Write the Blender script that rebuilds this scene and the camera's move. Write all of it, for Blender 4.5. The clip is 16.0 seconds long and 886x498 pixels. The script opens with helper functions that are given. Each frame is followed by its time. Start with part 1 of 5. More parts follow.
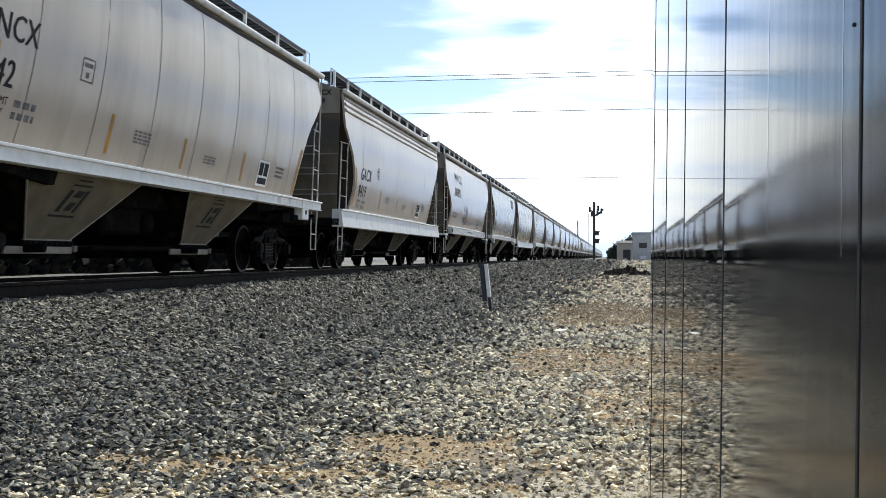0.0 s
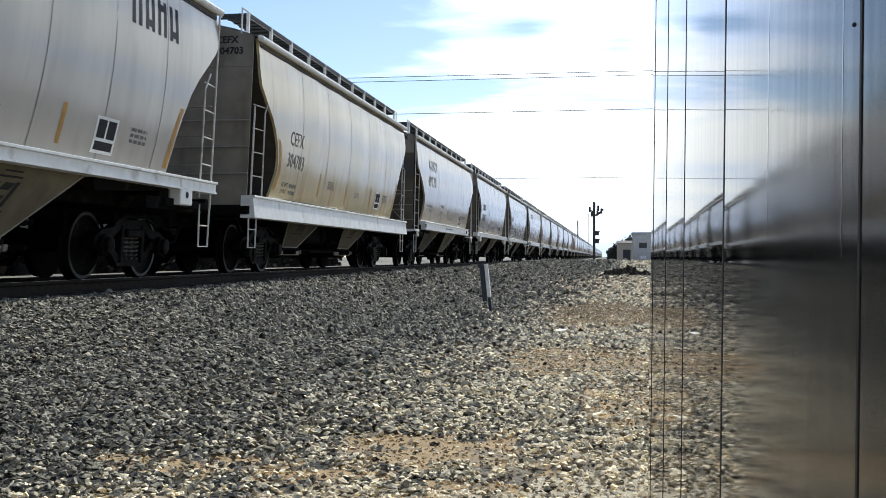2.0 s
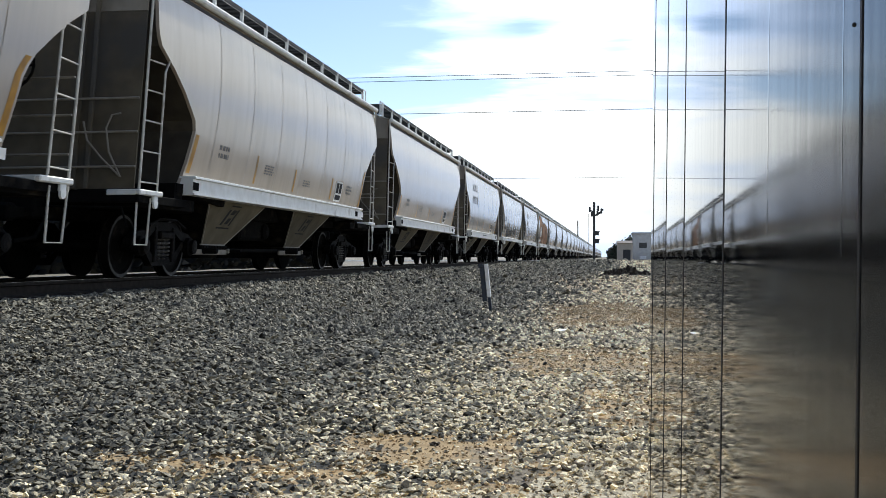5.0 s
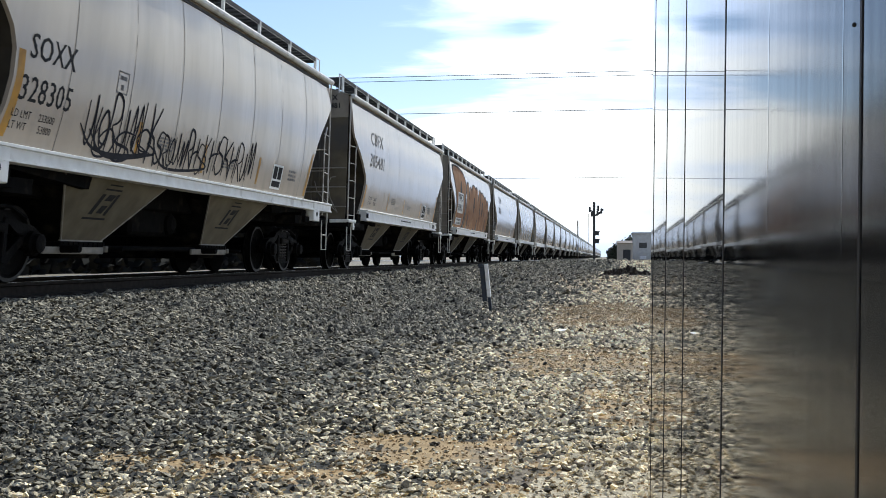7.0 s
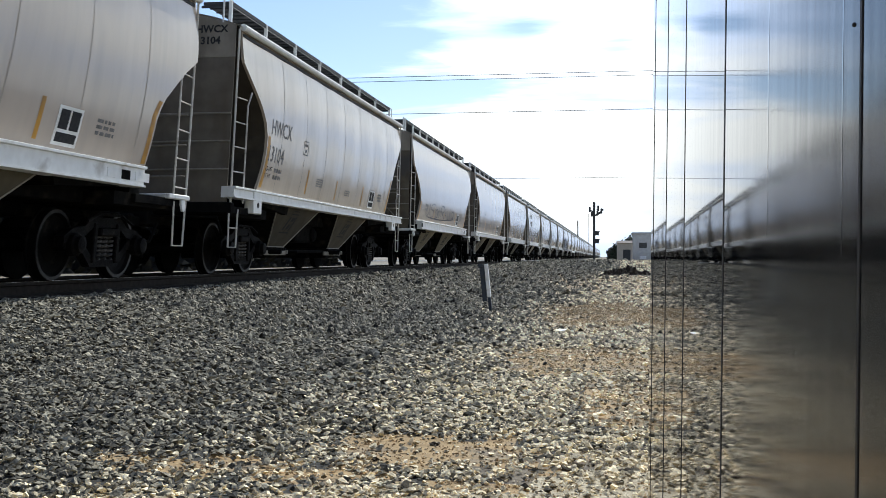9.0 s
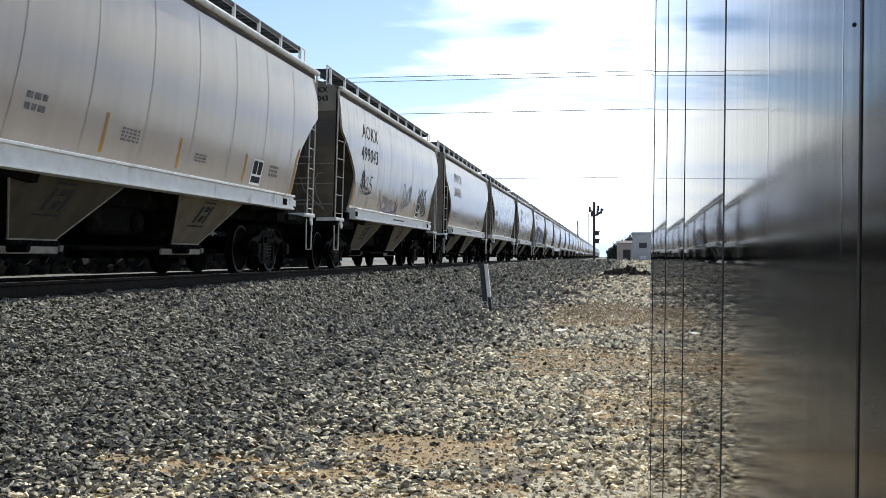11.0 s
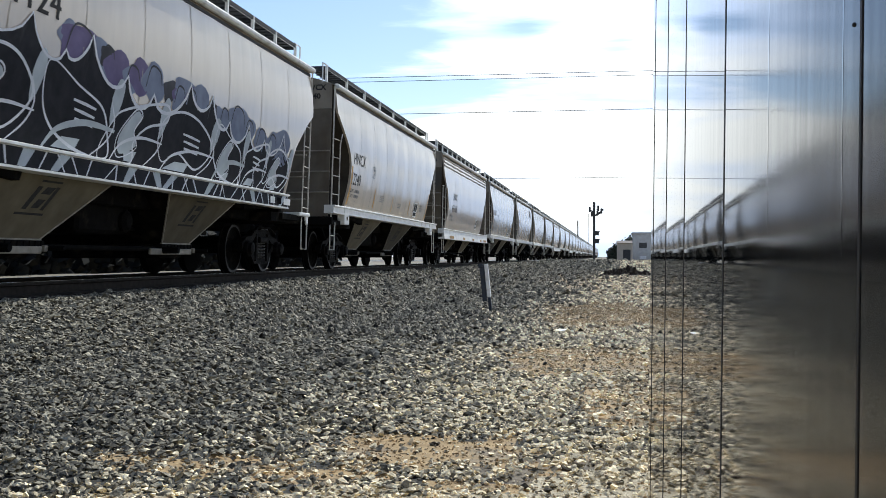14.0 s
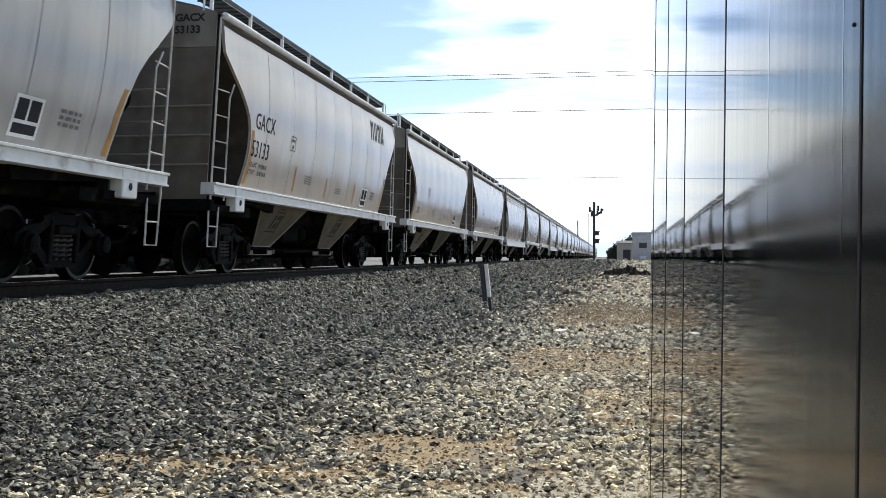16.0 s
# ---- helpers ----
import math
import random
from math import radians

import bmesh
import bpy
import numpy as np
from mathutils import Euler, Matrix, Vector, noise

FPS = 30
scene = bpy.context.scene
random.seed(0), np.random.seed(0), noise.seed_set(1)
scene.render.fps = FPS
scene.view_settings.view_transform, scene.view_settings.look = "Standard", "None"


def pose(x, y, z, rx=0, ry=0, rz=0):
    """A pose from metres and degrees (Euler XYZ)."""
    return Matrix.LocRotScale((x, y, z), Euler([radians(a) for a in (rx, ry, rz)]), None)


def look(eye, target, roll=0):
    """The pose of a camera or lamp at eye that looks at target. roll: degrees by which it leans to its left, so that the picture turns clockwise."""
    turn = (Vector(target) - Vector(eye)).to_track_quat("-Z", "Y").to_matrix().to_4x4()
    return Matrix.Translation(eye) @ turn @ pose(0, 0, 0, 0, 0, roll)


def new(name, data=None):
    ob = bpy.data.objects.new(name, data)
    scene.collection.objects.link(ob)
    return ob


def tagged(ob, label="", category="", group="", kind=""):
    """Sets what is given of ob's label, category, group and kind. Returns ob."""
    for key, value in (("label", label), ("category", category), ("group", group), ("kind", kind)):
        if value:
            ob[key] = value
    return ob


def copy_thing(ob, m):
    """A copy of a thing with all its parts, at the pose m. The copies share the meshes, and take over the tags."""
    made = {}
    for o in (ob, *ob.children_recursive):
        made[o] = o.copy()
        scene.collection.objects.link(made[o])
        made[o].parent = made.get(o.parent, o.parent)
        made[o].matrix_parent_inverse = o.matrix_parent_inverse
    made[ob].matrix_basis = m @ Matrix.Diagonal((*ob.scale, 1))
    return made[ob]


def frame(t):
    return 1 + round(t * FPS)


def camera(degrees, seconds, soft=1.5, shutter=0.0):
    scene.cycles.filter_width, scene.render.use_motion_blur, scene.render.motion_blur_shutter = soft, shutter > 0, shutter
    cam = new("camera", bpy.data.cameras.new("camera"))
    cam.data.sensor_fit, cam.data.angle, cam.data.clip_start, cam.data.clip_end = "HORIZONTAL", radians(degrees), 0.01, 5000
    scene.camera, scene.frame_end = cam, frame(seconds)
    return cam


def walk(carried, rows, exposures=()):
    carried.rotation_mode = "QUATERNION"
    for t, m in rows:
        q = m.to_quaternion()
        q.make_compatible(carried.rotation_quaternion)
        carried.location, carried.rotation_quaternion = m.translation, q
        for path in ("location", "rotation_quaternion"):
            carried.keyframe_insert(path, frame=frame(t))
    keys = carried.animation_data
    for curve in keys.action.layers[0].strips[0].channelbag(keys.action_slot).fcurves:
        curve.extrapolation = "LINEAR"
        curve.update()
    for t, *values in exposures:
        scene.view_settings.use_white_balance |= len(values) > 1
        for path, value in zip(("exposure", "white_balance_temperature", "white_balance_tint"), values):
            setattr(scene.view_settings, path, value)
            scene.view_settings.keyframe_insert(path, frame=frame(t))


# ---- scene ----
# Metres. The track runs along +Y, the train comes towards -Y; the lens stands at x = 0, y = 0.
EYE_Z = 1.0
RAIL_Z = 0.70
TRACK_X = -7.70
cam = camera(44.85, 16.0, soft=0.6, shutter=1.1)
scene.cycles.rolling_shutter_type = "TOP"
scene.cycles.rolling_shutter_duration = 0.02
EYE_POSE = pose(0, 0, EYE_Z, 90.42, 0, 8.80)
walk(cam, [(0, EYE_POSE), (16, EYE_POSE)], exposures=((0, -0.13, 6130, 4), (16, -0.13, 6130, 4)))

# ---------------------------------------------------------------- sky and sun
SUN_EL, SUN_AZ = 42.0, 5.5   # degrees; azimuth from +Y towards +X
world = bpy.data.worlds.new("sky")
scene.world = world
world.use_nodes = True
wn, wl = world.node_tree.nodes, world.node_tree.links
wn.clear()
w_out = wn.new("ShaderNodeOutputWorld")
w_bg = wn.new("ShaderNodeBackground")
w_sky = wn.new("ShaderNodeTexSky")
w_sky.sky_type, w_sky.sun_disc = "NISHITA", False
w_sky.sun_elevation, w_sky.sun_rotation = radians(SUN_EL), radians(SUN_AZ)
w_sky.air_density, w_sky.dust_density, w_sky.ozone_density = 1.0, 0.25, 2.0
w_bg.inputs["Strength"].default_value = 0.15
w_tc = wn.new("ShaderNodeTexCoord")
w_sep = wn.new("ShaderNodeSeparateXYZ")
wl.new(w_tc.outputs["Generated"], w_sep.inputs[0])


def wmath(op, a, b=None, clamp=False):
    n = wn.new("ShaderNodeMath")
    n.operation, n.use_clamp = op, clamp
    for k, v in enumerate((a, b)):
        if v is None:
            continue
        if isinstance(v, (int, float)):
            n.inputs[k].default_value = v
        else:
            wl.new(v, n.inputs[k])
    return n.outputs[0]


# clouds: a drawn-out noise on a flat cloud deck, thin on the left and overhead, closed towards the right and the horizon
w_up = wmath("MAXIMUM", w_sep.outputs["Z"], 0.0)
w_den = wmath("ADD", w_up, 0.16)
w_u, w_v = wmath("DIVIDE", w_sep.outputs["X"], w_den), wmath("DIVIDE", w_sep.outputs["Y"], w_den)
w_comb = wn.new("ShaderNodeCombineXYZ")
wl.new(w_u, w_comb.inputs[0]), wl.new(w_v, w_comb.inputs[1])
w_noise = wn.new("ShaderNodeTexNoise")
w_noise.inputs["Scale"].default_value, w_noise.inputs["Detail"].default_value = 1.9, 7.0
w_noise.inputs["Roughness"].default_value, w_noise.inputs["Distortion"].default_value = 0.55, 0.3
w_map = wn.new("ShaderNodeMapping")
w_map.inputs["Location"].default_value = (3.1, 1.7, 0.4)
w_map.inputs["Scale"].default_value = (0.7, 1.5, 1.0)
wl.new(w_comb.outputs[0], w_map.inputs[0])
wl.new(w_map.outputs[0], w_noise.inputs["Vector"])
w_side = wmath("MAXIMUM", wmath("MULTIPLY", wmath("ADD", w_sep.outputs["X"], 0.128), 6.0), -0.6)
w_high = wmath("MULTIPLY", wmath("SUBTRACT", 0.215, wmath("MINIMUM", w_up, 0.5)), 3.0)
w_rag = wmath("MULTIPLY", wmath("SUBTRACT", w_noise.outputs["Fac"], 0.5), 2.6)
w_sum = wmath("ADD", wmath("ADD", wmath("MINIMUM", w_side, 0.25), w_high), w_rag)


def opening(ax, az, rx, rz, depth):
    """A soft hole in the cloud round a direction, given by its x and z."""
    dx = wmath("DIVIDE", wmath("ADD", wmath("SUBTRACT", w_sep.outputs["X"], ax), wmath("MULTIPLY", w_rag, 0.02)), rx)
    dz = wmath("DIVIDE", wmath("ADD", wmath("SUBTRACT", w_sep.outputs["Z"], az), wmath("MULTIPLY", w_rag, 0.012)), rz)
    r2 = wmath("ADD", wmath("MULTIPLY", dx, dx), wmath("MULTIPLY", dz, dz))
    return wmath("MULTIPLY", wmath("POWER", 2.718, wmath("MULTIPLY", r2, -1.0)), depth)


for w_hole in ((-0.075, 0.208, 0.032, 0.011, 0.55), (0.012, 0.190, 0.040, 0.022, 0.50), (-0.155, 0.150, 0.06, 0.022, 0.35)):
    w_sum = wmath("SUBTRACT", w_sum, opening(*w_hole))
w_ramp = wn.new("ShaderNodeMapRange")
w_ramp.interpolation_type = "SMOOTHSTEP"
w_ramp.inputs["From Min"].default_value, w_ramp.inputs["From Max"].default_value = -0.34, 0.22
wl.new(w_sum, w_ramp.inputs["Value"])
w_mix = wn.new("ShaderNodeMix")
w_mix.data_type = "RGBA"
wl.new(w_ramp.outputs[0], w_mix.inputs["Factor"])
w_tint = wn.new("ShaderNodeMix")
w_tint.data_type, w_tint.blend_type = "RGBA", "MULTIPLY"
w_tint.inputs["Factor"].default_value = 1.0
w_tint.inputs["B"].default_value = (1.0, 0.935, 0.97, 1)
wl.new(w_sky.outputs[0], w_tint.inputs["A"])
wl.new(w_tint.outputs["Result"], w_mix.inputs["A"])
# the clouds glow towards the sun
w_dot = wn.new("ShaderNodeVectorMath")
w_dot.operation = "DOT_PRODUCT"
w_dot.inputs[1].default_value = (math.sin(radians(SUN_AZ)) * math.cos(radians(SUN_EL)), math.cos(radians(SUN_AZ)) * math.cos(radians(SUN_EL)), math.sin(radians(SUN_EL)))
wl.new(w_tc.outputs["Generated"], w_dot.inputs[0])
w_glow = wmath("ADD", wmath("MULTIPLY", wmath("POWER", wmath("MAXIMUM", w_dot.outputs["Value"], 0.0), 6.0), 2.0), 0.85)
w_cloud = wn.new("ShaderNodeMix")
w_cloud.data_type, w_cloud.blend_type = "RGBA", "MULTIPLY"
w_cloud.inputs["Factor"].default_value = 1.0
w_streak = wn.new("ShaderNodeTexNoise")
w_streak.inputs["Scale"].default_value, w_streak.inputs["Detail"].default_value = 3.0, 5.0
w_smap = wn.new("ShaderNodeMapping")
w_smap.inputs["Location"].default_value = (0.3, 0.0, 0.9)
w_smap.inputs["Scale"].default_value = (1.1, 0.4, 5.5)
wl.new(w_tc.outputs["Generated"], w_smap.inputs[0])
wl.new(w_smap.outputs[0], w_streak.inputs["Vector"])
w_thin = wn.new("ShaderNodeMapRange")
w_thin.inputs["From Min"].default_value, w_thin.inputs["From Max"].default_value = 0.40, 0.56
wl.new(w_streak.outputs["Fac"], w_thin.inputs["Value"])
w_veil = wn.new("ShaderNodeMix")
w_veil.data_type = "RGBA"
w_veil.inputs["A"].default_value, w_veil.inputs["B"].default_value = (5.2, 6.05, 8.0, 1), (8.4, 8.2, 8.0, 1)
wl.new(w_thin.outputs[0], w_veil.inputs["Factor"])
wl.new(w_veil.outputs["Result"], w_cloud.inputs["A"])
w_grey = wn.new("ShaderNodeCombineXYZ")
for w_k in range(3):
    wl.new(w_glow, w_grey.inputs[w_k])
wl.new(w_grey.outputs[0], w_cloud.inputs["B"])
wl.new(w_cloud.outputs["Result"], w_mix.inputs["B"])
wl.new(w_mix.outputs["Result"], w_bg.inputs["Color"])
wl.new(w_bg.outputs[0], w_out.inputs[0])

sun = new("sun", bpy.data.lights.new("sun", "SUN"))
sun.data.energy, sun.data.angle, sun.data.color = 5.0, radians(0.6), (1.0, 0.95, 0.87)
_sd = Vector((math.sin(radians(SUN_AZ)) * math.cos(radians(SUN_EL)), math.cos(radians(SUN_AZ)) * math.cos(radians(SUN_EL)), math.sin(radians(SUN_EL))))
sun.matrix_world = look(_sd * 50, (0, 0, 0))


# ---------------------------------------------------------------- materials
def material(name, c1, c2=None, rough=0.6, metal=0.0, scale=6.0, stretch=(1, 1, 1), bump=0.0, bump_scale=40.0, dirt=None, dirt_scale=1.2,
             dirt_stretch=(1, 1, 1), dirt_at=(0.5, 0.7), spread=0.0, island=False, spec=0.5, rough_var=0.09):
    """Two tones by fine noise, a dirt tone by coarse noise, a brightness spread from object to object, and fine relief."""
    m = bpy.data.materials.new(name)
    m.use_nodes = True
    n, l = m.node_tree.nodes, m.node_tree.links
    p = n["Principled BSDF"]
    p.inputs["Roughness"].default_value, p.inputs["Metallic"].default_value = rough, metal
    p.inputs["Specular IOR Level"].default_value = spec
    tc = n.new("ShaderNodeTexCoord")

    def noise_at(sc, st, detail=4.0):
        mp = n.new("ShaderNodeMapping")
        mp.inputs["Scale"].default_value = st
        l.new(tc.outputs["Object"], mp.inputs[0])
        t = n.new("ShaderNodeTexNoise")
        t.inputs["Scale"].default_value, t.inputs["Detail"].default_value = sc, detail
        l.new(mp.outputs[0], t.inputs["Vector"])
        return t.outputs["Fac"]

    def ramp(fac, lo, hi):
        r = n.new("ShaderNodeMapRange")
        r.inputs["From Min"].default_value, r.inputs["From Max"].default_value = lo, hi
        l.new(fac, r.inputs["Value"])
        return r.outputs[0]

    def mix(fac, a, b, mode="MIX"):
        x = n.new("ShaderNodeMix")
        x.data_type, x.blend_type = "RGBA", mode
        for key, v in (("Factor", fac), ("A", a), ("B", b)):
            if isinstance(v, tuple):
                x.inputs[key].default_value = (*v, 1)
            elif isinstance(v, float):
                x.inputs[key].default_value = v
            else:
                l.new(v, x.inputs[key])
        return x.outputs["Result"]

    fine = noise_at(scale, stretch)
    col = mix(ramp(fine, 0.3, 0.7), c1, c2 or tuple(v * 0.8 for v in c1))
    if dirt:
        coarse = noise_at(dirt_scale, dirt_stretch, 5.0)
        col = mix(ramp(coarse, *dirt_at), col, dirt)
    if spread or island:
        src = n.new("ShaderNodeNewGeometry").outputs["Random Per Island"] if island else n.new("ShaderNodeObjectInfo").outputs["Random"]
        hs = n.new("ShaderNodeHueSaturation")
        vr = n.new("ShaderNodeMapRange")
        vr.inputs["To Min"].default_value, vr.inputs["To Max"].default_value = 1 - spread, 1 + spread
        l.new(src, vr.inputs["Value"]), l.new(vr.outputs[0], hs.inputs["Value"]), l.new(col, hs.inputs["Color"])
        col = hs.outputs[0]
    l.new(col, p.inputs["Base Color"])
    rr = n.new("ShaderNodeMapRange")
    rr.inputs["To Min"].default_value, rr.inputs["To Max"].default_value = max(0.012, rough - rough_var), min(1, rough + rough_var)
    l.new(fine, rr.inputs["Value"]), l.new(rr.outputs[0], p.inputs["Roughness"])
    if bump:
        b = n.new("ShaderNodeBump")
        b.inputs["Strength"].default_value, b.inputs["Distance"].default_value = bump, 0.02
        l.new(noise_at(bump_scale, (1, 1, 1), 6.0), b.inputs["Height"])
        l.new(b.outputs[0], p.inputs["Normal"])
    return m


def car_paint(name, c, dirt, amount):
    return material(name, c, tuple(v * 0.93 for v in c), rough=0.17, rough_var=0.05, scale=3.0, stretch=(1, 1.5, 0.35), dirt=dirt, dirt_scale=2.4,
                    dirt_stretch=(1, 1.6, 0.22), dirt_at=amount, spread=0.06, bump=0.05, bump_scale=6, spec=0.62)


PAINT_GREY = car_paint("paint_grey", (0.455, 0.386, 0.31), (0.345, 0.30, 0.24), (0.50, 0.85))
PAINT_PALE = car_paint("paint_pale", (0.47, 0.40, 0.335), (0.38, 0.34, 0.29), (0.52, 0.9))
PAINT_COOL = car_paint("paint_cool", (0.435, 0.405, 0.355), (0.34, 0.315, 0.275), (0.52, 0.9))
PAINT_TAN = car_paint("paint_tan", (0.52, 0.425, 0.245), (0.38, 0.225, 0.095), (0.52, 0.78))
PAINT_DULL = car_paint("paint_dull", (0.40, 0.374, 0.345), (0.285, 0.27, 0.245), (0.50, 0.85))
PAINT_WORN = car_paint("paint_worn", (0.445, 0.388, 0.312), (0.26, 0.222, 0.16), (0.49, 0.74))
TRIM = material("trim_white", (0.82, 0.82, 0.79), (0.70, 0.69, 0.65), rough=0.5, scale=5, dirt=(0.38, 0.35, 0.30), dirt_scale=3, dirt_at=(0.58, 0.8))
LADDER = material("ladder_paint", (0.66, 0.64, 0.58), (0.50, 0.47, 0.41), rough=0.6, scale=7, dirt=(0.22, 0.19, 0.15), dirt_scale=4, dirt_at=(0.56, 0.76))
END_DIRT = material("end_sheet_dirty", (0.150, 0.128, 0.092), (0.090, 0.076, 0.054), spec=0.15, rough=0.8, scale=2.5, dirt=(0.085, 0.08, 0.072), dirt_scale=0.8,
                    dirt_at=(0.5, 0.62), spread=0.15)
# grimy brown taken darker, with the shade of the end recess in it
END_SHADED = material("end_sheet_shaded", (0.060, 0.052, 0.041), (0.036, 0.031, 0.025), spec=0.1, rough=0.85, scale=2.5, dirt=(0.09, 0.075, 0.055), dirt_scale=1.2, dirt_at=(0.58, 0.75), spread=0.1)
END_LIGHT = material("end_paint_grey", (0.30, 0.268, 0.218), (0.215, 0.19, 0.152), spec=0.2, rough=0.7, scale=3, spread=0.1, dirt=(0.13, 0.105, 0.08), dirt_scale=1.6, dirt_stretch=(1.5, 1, 0.4), dirt_at=(0.5, 0.78))
ROD = material("rod_paint", (0.30, 0.27, 0.22), (0.20, 0.18, 0.145), rough=0.7, scale=9)
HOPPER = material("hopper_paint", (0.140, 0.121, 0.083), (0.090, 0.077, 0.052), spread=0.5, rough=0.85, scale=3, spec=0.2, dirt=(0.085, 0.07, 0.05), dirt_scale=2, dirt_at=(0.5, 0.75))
# near-black bases: the deep shade under the cars is put into these colours
UNDER = material("underframe_shaded", (0.009, 0.0085, 0.008), (0.005, 0.005, 0.005), rough=0.95, scale=6, spec=0.03, dirt=(0.030, 0.025, 0.019), dirt_scale=4, dirt_at=(0.55, 0.75), bump=0.3)
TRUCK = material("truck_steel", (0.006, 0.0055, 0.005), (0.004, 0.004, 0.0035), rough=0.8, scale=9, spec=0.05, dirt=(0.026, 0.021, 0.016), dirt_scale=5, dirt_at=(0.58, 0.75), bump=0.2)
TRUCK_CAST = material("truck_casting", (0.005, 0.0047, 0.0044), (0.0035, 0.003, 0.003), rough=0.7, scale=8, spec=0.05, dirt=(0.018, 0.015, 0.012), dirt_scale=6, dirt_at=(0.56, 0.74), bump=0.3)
TREAD = material("wheel_tread", (0.022, 0.020, 0.019), (0.006, 0.006, 0.005), rough=0.5, spec=0.2, scale=12)
GRATE = material("walk_grating", (0.040, 0.042, 0.044), (0.025, 0.026, 0.028), rough=0.8, scale=14, dirt=(0.09, 0.09, 0.09), dirt_scale=2, dirt_at=(0.6, 0.8))
SEAM = material("seam_grime", (0.17, 0.155, 0.135), (0.10, 0.09, 0.08), rough=0.8, scale=8)
SEAM_SOFT = material("seam_faint", (0.37, 0.335, 0.28), (0.27, 0.245, 0.205), rough=0.7, scale=8)
BLACK = material("stencil_black", (0.025, 0.025, 0.027), (0.045, 0.045, 0.045), spec=0.08, rough=0.8, scale=20, spread=0.1)
FAINT = material("stencil_faded", (0.12, 0.115, 0.11), (0.22, 0.21, 0.20), spec=0.1, rough=0.75, scale=14)
YELLOW = material("reflector_yellow", (0.52, 0.265, 0.028), (0.34, 0.17, 0.03), rough=0.45, spec=0.2, scale=5, dirt=(0.3, 0.2, 0.08), dirt_scale=3, dirt_at=(0.5, 0.8))


# ---------------------------------------------------------------- small mesh kit
def box(bm, x0, x1, y0, y1, z0, z1, bevel=0.0):
    made = bmesh.ops.create_cube(bm, size=1.0)["verts"]
    for v in made:
        v.co = Vector(((x0 + x1) / 2 + v.co.x * (x1 - x0), (y0 + y1) / 2 + v.co.y * (y1 - y0), (z0 + z1) / 2 + v.co.z * (z1 - z0)))
    if bevel:
        edges = list({e for v in made for e in v.link_edges})
        bmesh.ops.bevel(bm, geom=edges, offset=bevel, segments=1, affect="EDGES", profile=0.5)


def tube(bm, pts, r, n=6):
    """A round bar through points, with closed ends."""
    pts = [Vector(p) for p in pts]
    rings = []
    for i, p in enumerate(pts):
        d = (pts[min(i + 1, len(pts) - 1)] - pts[max(i - 1, 0)]).normalized()
        a = d.orthogonal().normalized() if i == 0 else (rings[-1][1] - d * rings[-1][1].dot(d)).normalized()
        b = d.cross(a)
        rings.append(([bm.verts.new(p + (a * math.cos(2 * math.pi * k / n) + b * math.sin(2 * math.pi * k / n)) * r) for k in range(n)], a))
    for (r0, _), (r1, _) in zip(rings, rings[1:]):
        for k in range(n):
            bm.faces.new((r0[k], r0[(k + 1) % n], r1[(k + 1) % n], r1[k]))
    bm.faces.new(rings[0][0][::-1])
    bm.faces.new(rings[-1][0])


def prism(bm, outline, axis, a, b):
    """An outline of 2D points pushed from a to b along an axis; the outline lies in the other two axes, in order."""
    def at(p, t):
        q = list(p)
        q.insert(axis, t)
        return bm.verts.new(q)
    lo, hi = [at(p, a) for p in outline], [at(p, b) for p in outline]
    k = len(outline)
    for i in range(k):
        bm.faces.new((lo[i], lo[(i + 1) % k], hi[(i + 1) % k], hi[i]))
    bm.faces.new(lo[::-1])
    bm.faces.new(hi)
    bmesh.ops.recalc_face_normals(bm, faces=bm.faces)


def lathe(bm, prof, axis_x, cy, cz, n=20):
    """A profile of (x, radius) turned about the x axis through (cy, cz)."""
    rings = [[bm.verts.new((axis_x + x, cy + r * math.cos(2 * math.pi * k / n), cz + r * math.sin(2 * math.pi * k / n))) for k in range(n)] for x, r in prof]
    for r0, r1 in zip(rings, rings[1:]):
        for k in range(n):
            bm.faces.new((r0[k], r0[(k + 1) % n], r1[(k + 1) % n], r1[k]))
    bm.faces.new(rings[0][::-1])
    bm.faces.new(rings[-1])


def part(name, bm, material_, parent, label="", smooth=False):
    me = bpy.data.meshes.new(name)
    bmesh.ops.recalc_face_normals(bm, faces=bm.faces)
    bm.to_mesh(me)
    bm.free()
    for mt in (material_ if isinstance(material_, (list, tuple)) else (material_,)):
        me.materials.append(mt)
    if smooth:
        me.polygons.foreach_set("use_smooth", [True] * len(me.polygons))
        me.set_sharp_from_angle(angle=radians(35))
    ob = new(name, me)
    ob.parent = parent
    if label:
        ob["label"] = label
    return ob


def share(name, src, parent, m=None):
    """Another object on the same mesh."""
    ob = new(name, src.data)
    ob.parent = parent
    if m is not None:
        ob.matrix_local = m
    return ob


def curve_at(table, z):
    """Smooth reading of a table of (z, value)."""
    if z <= table[0][0]:
        return table[0][1]
    for (z0, v0), (z1, v1) in zip(table, table[1:]):
        if z <= z1:
            f = (z - z0) / (z1 - z0)
            return v0 + (v1 - v0) * f
    return table[-1][1]


# ---------------------------------------------------------------- covered hopper cars
GAP = 1.8
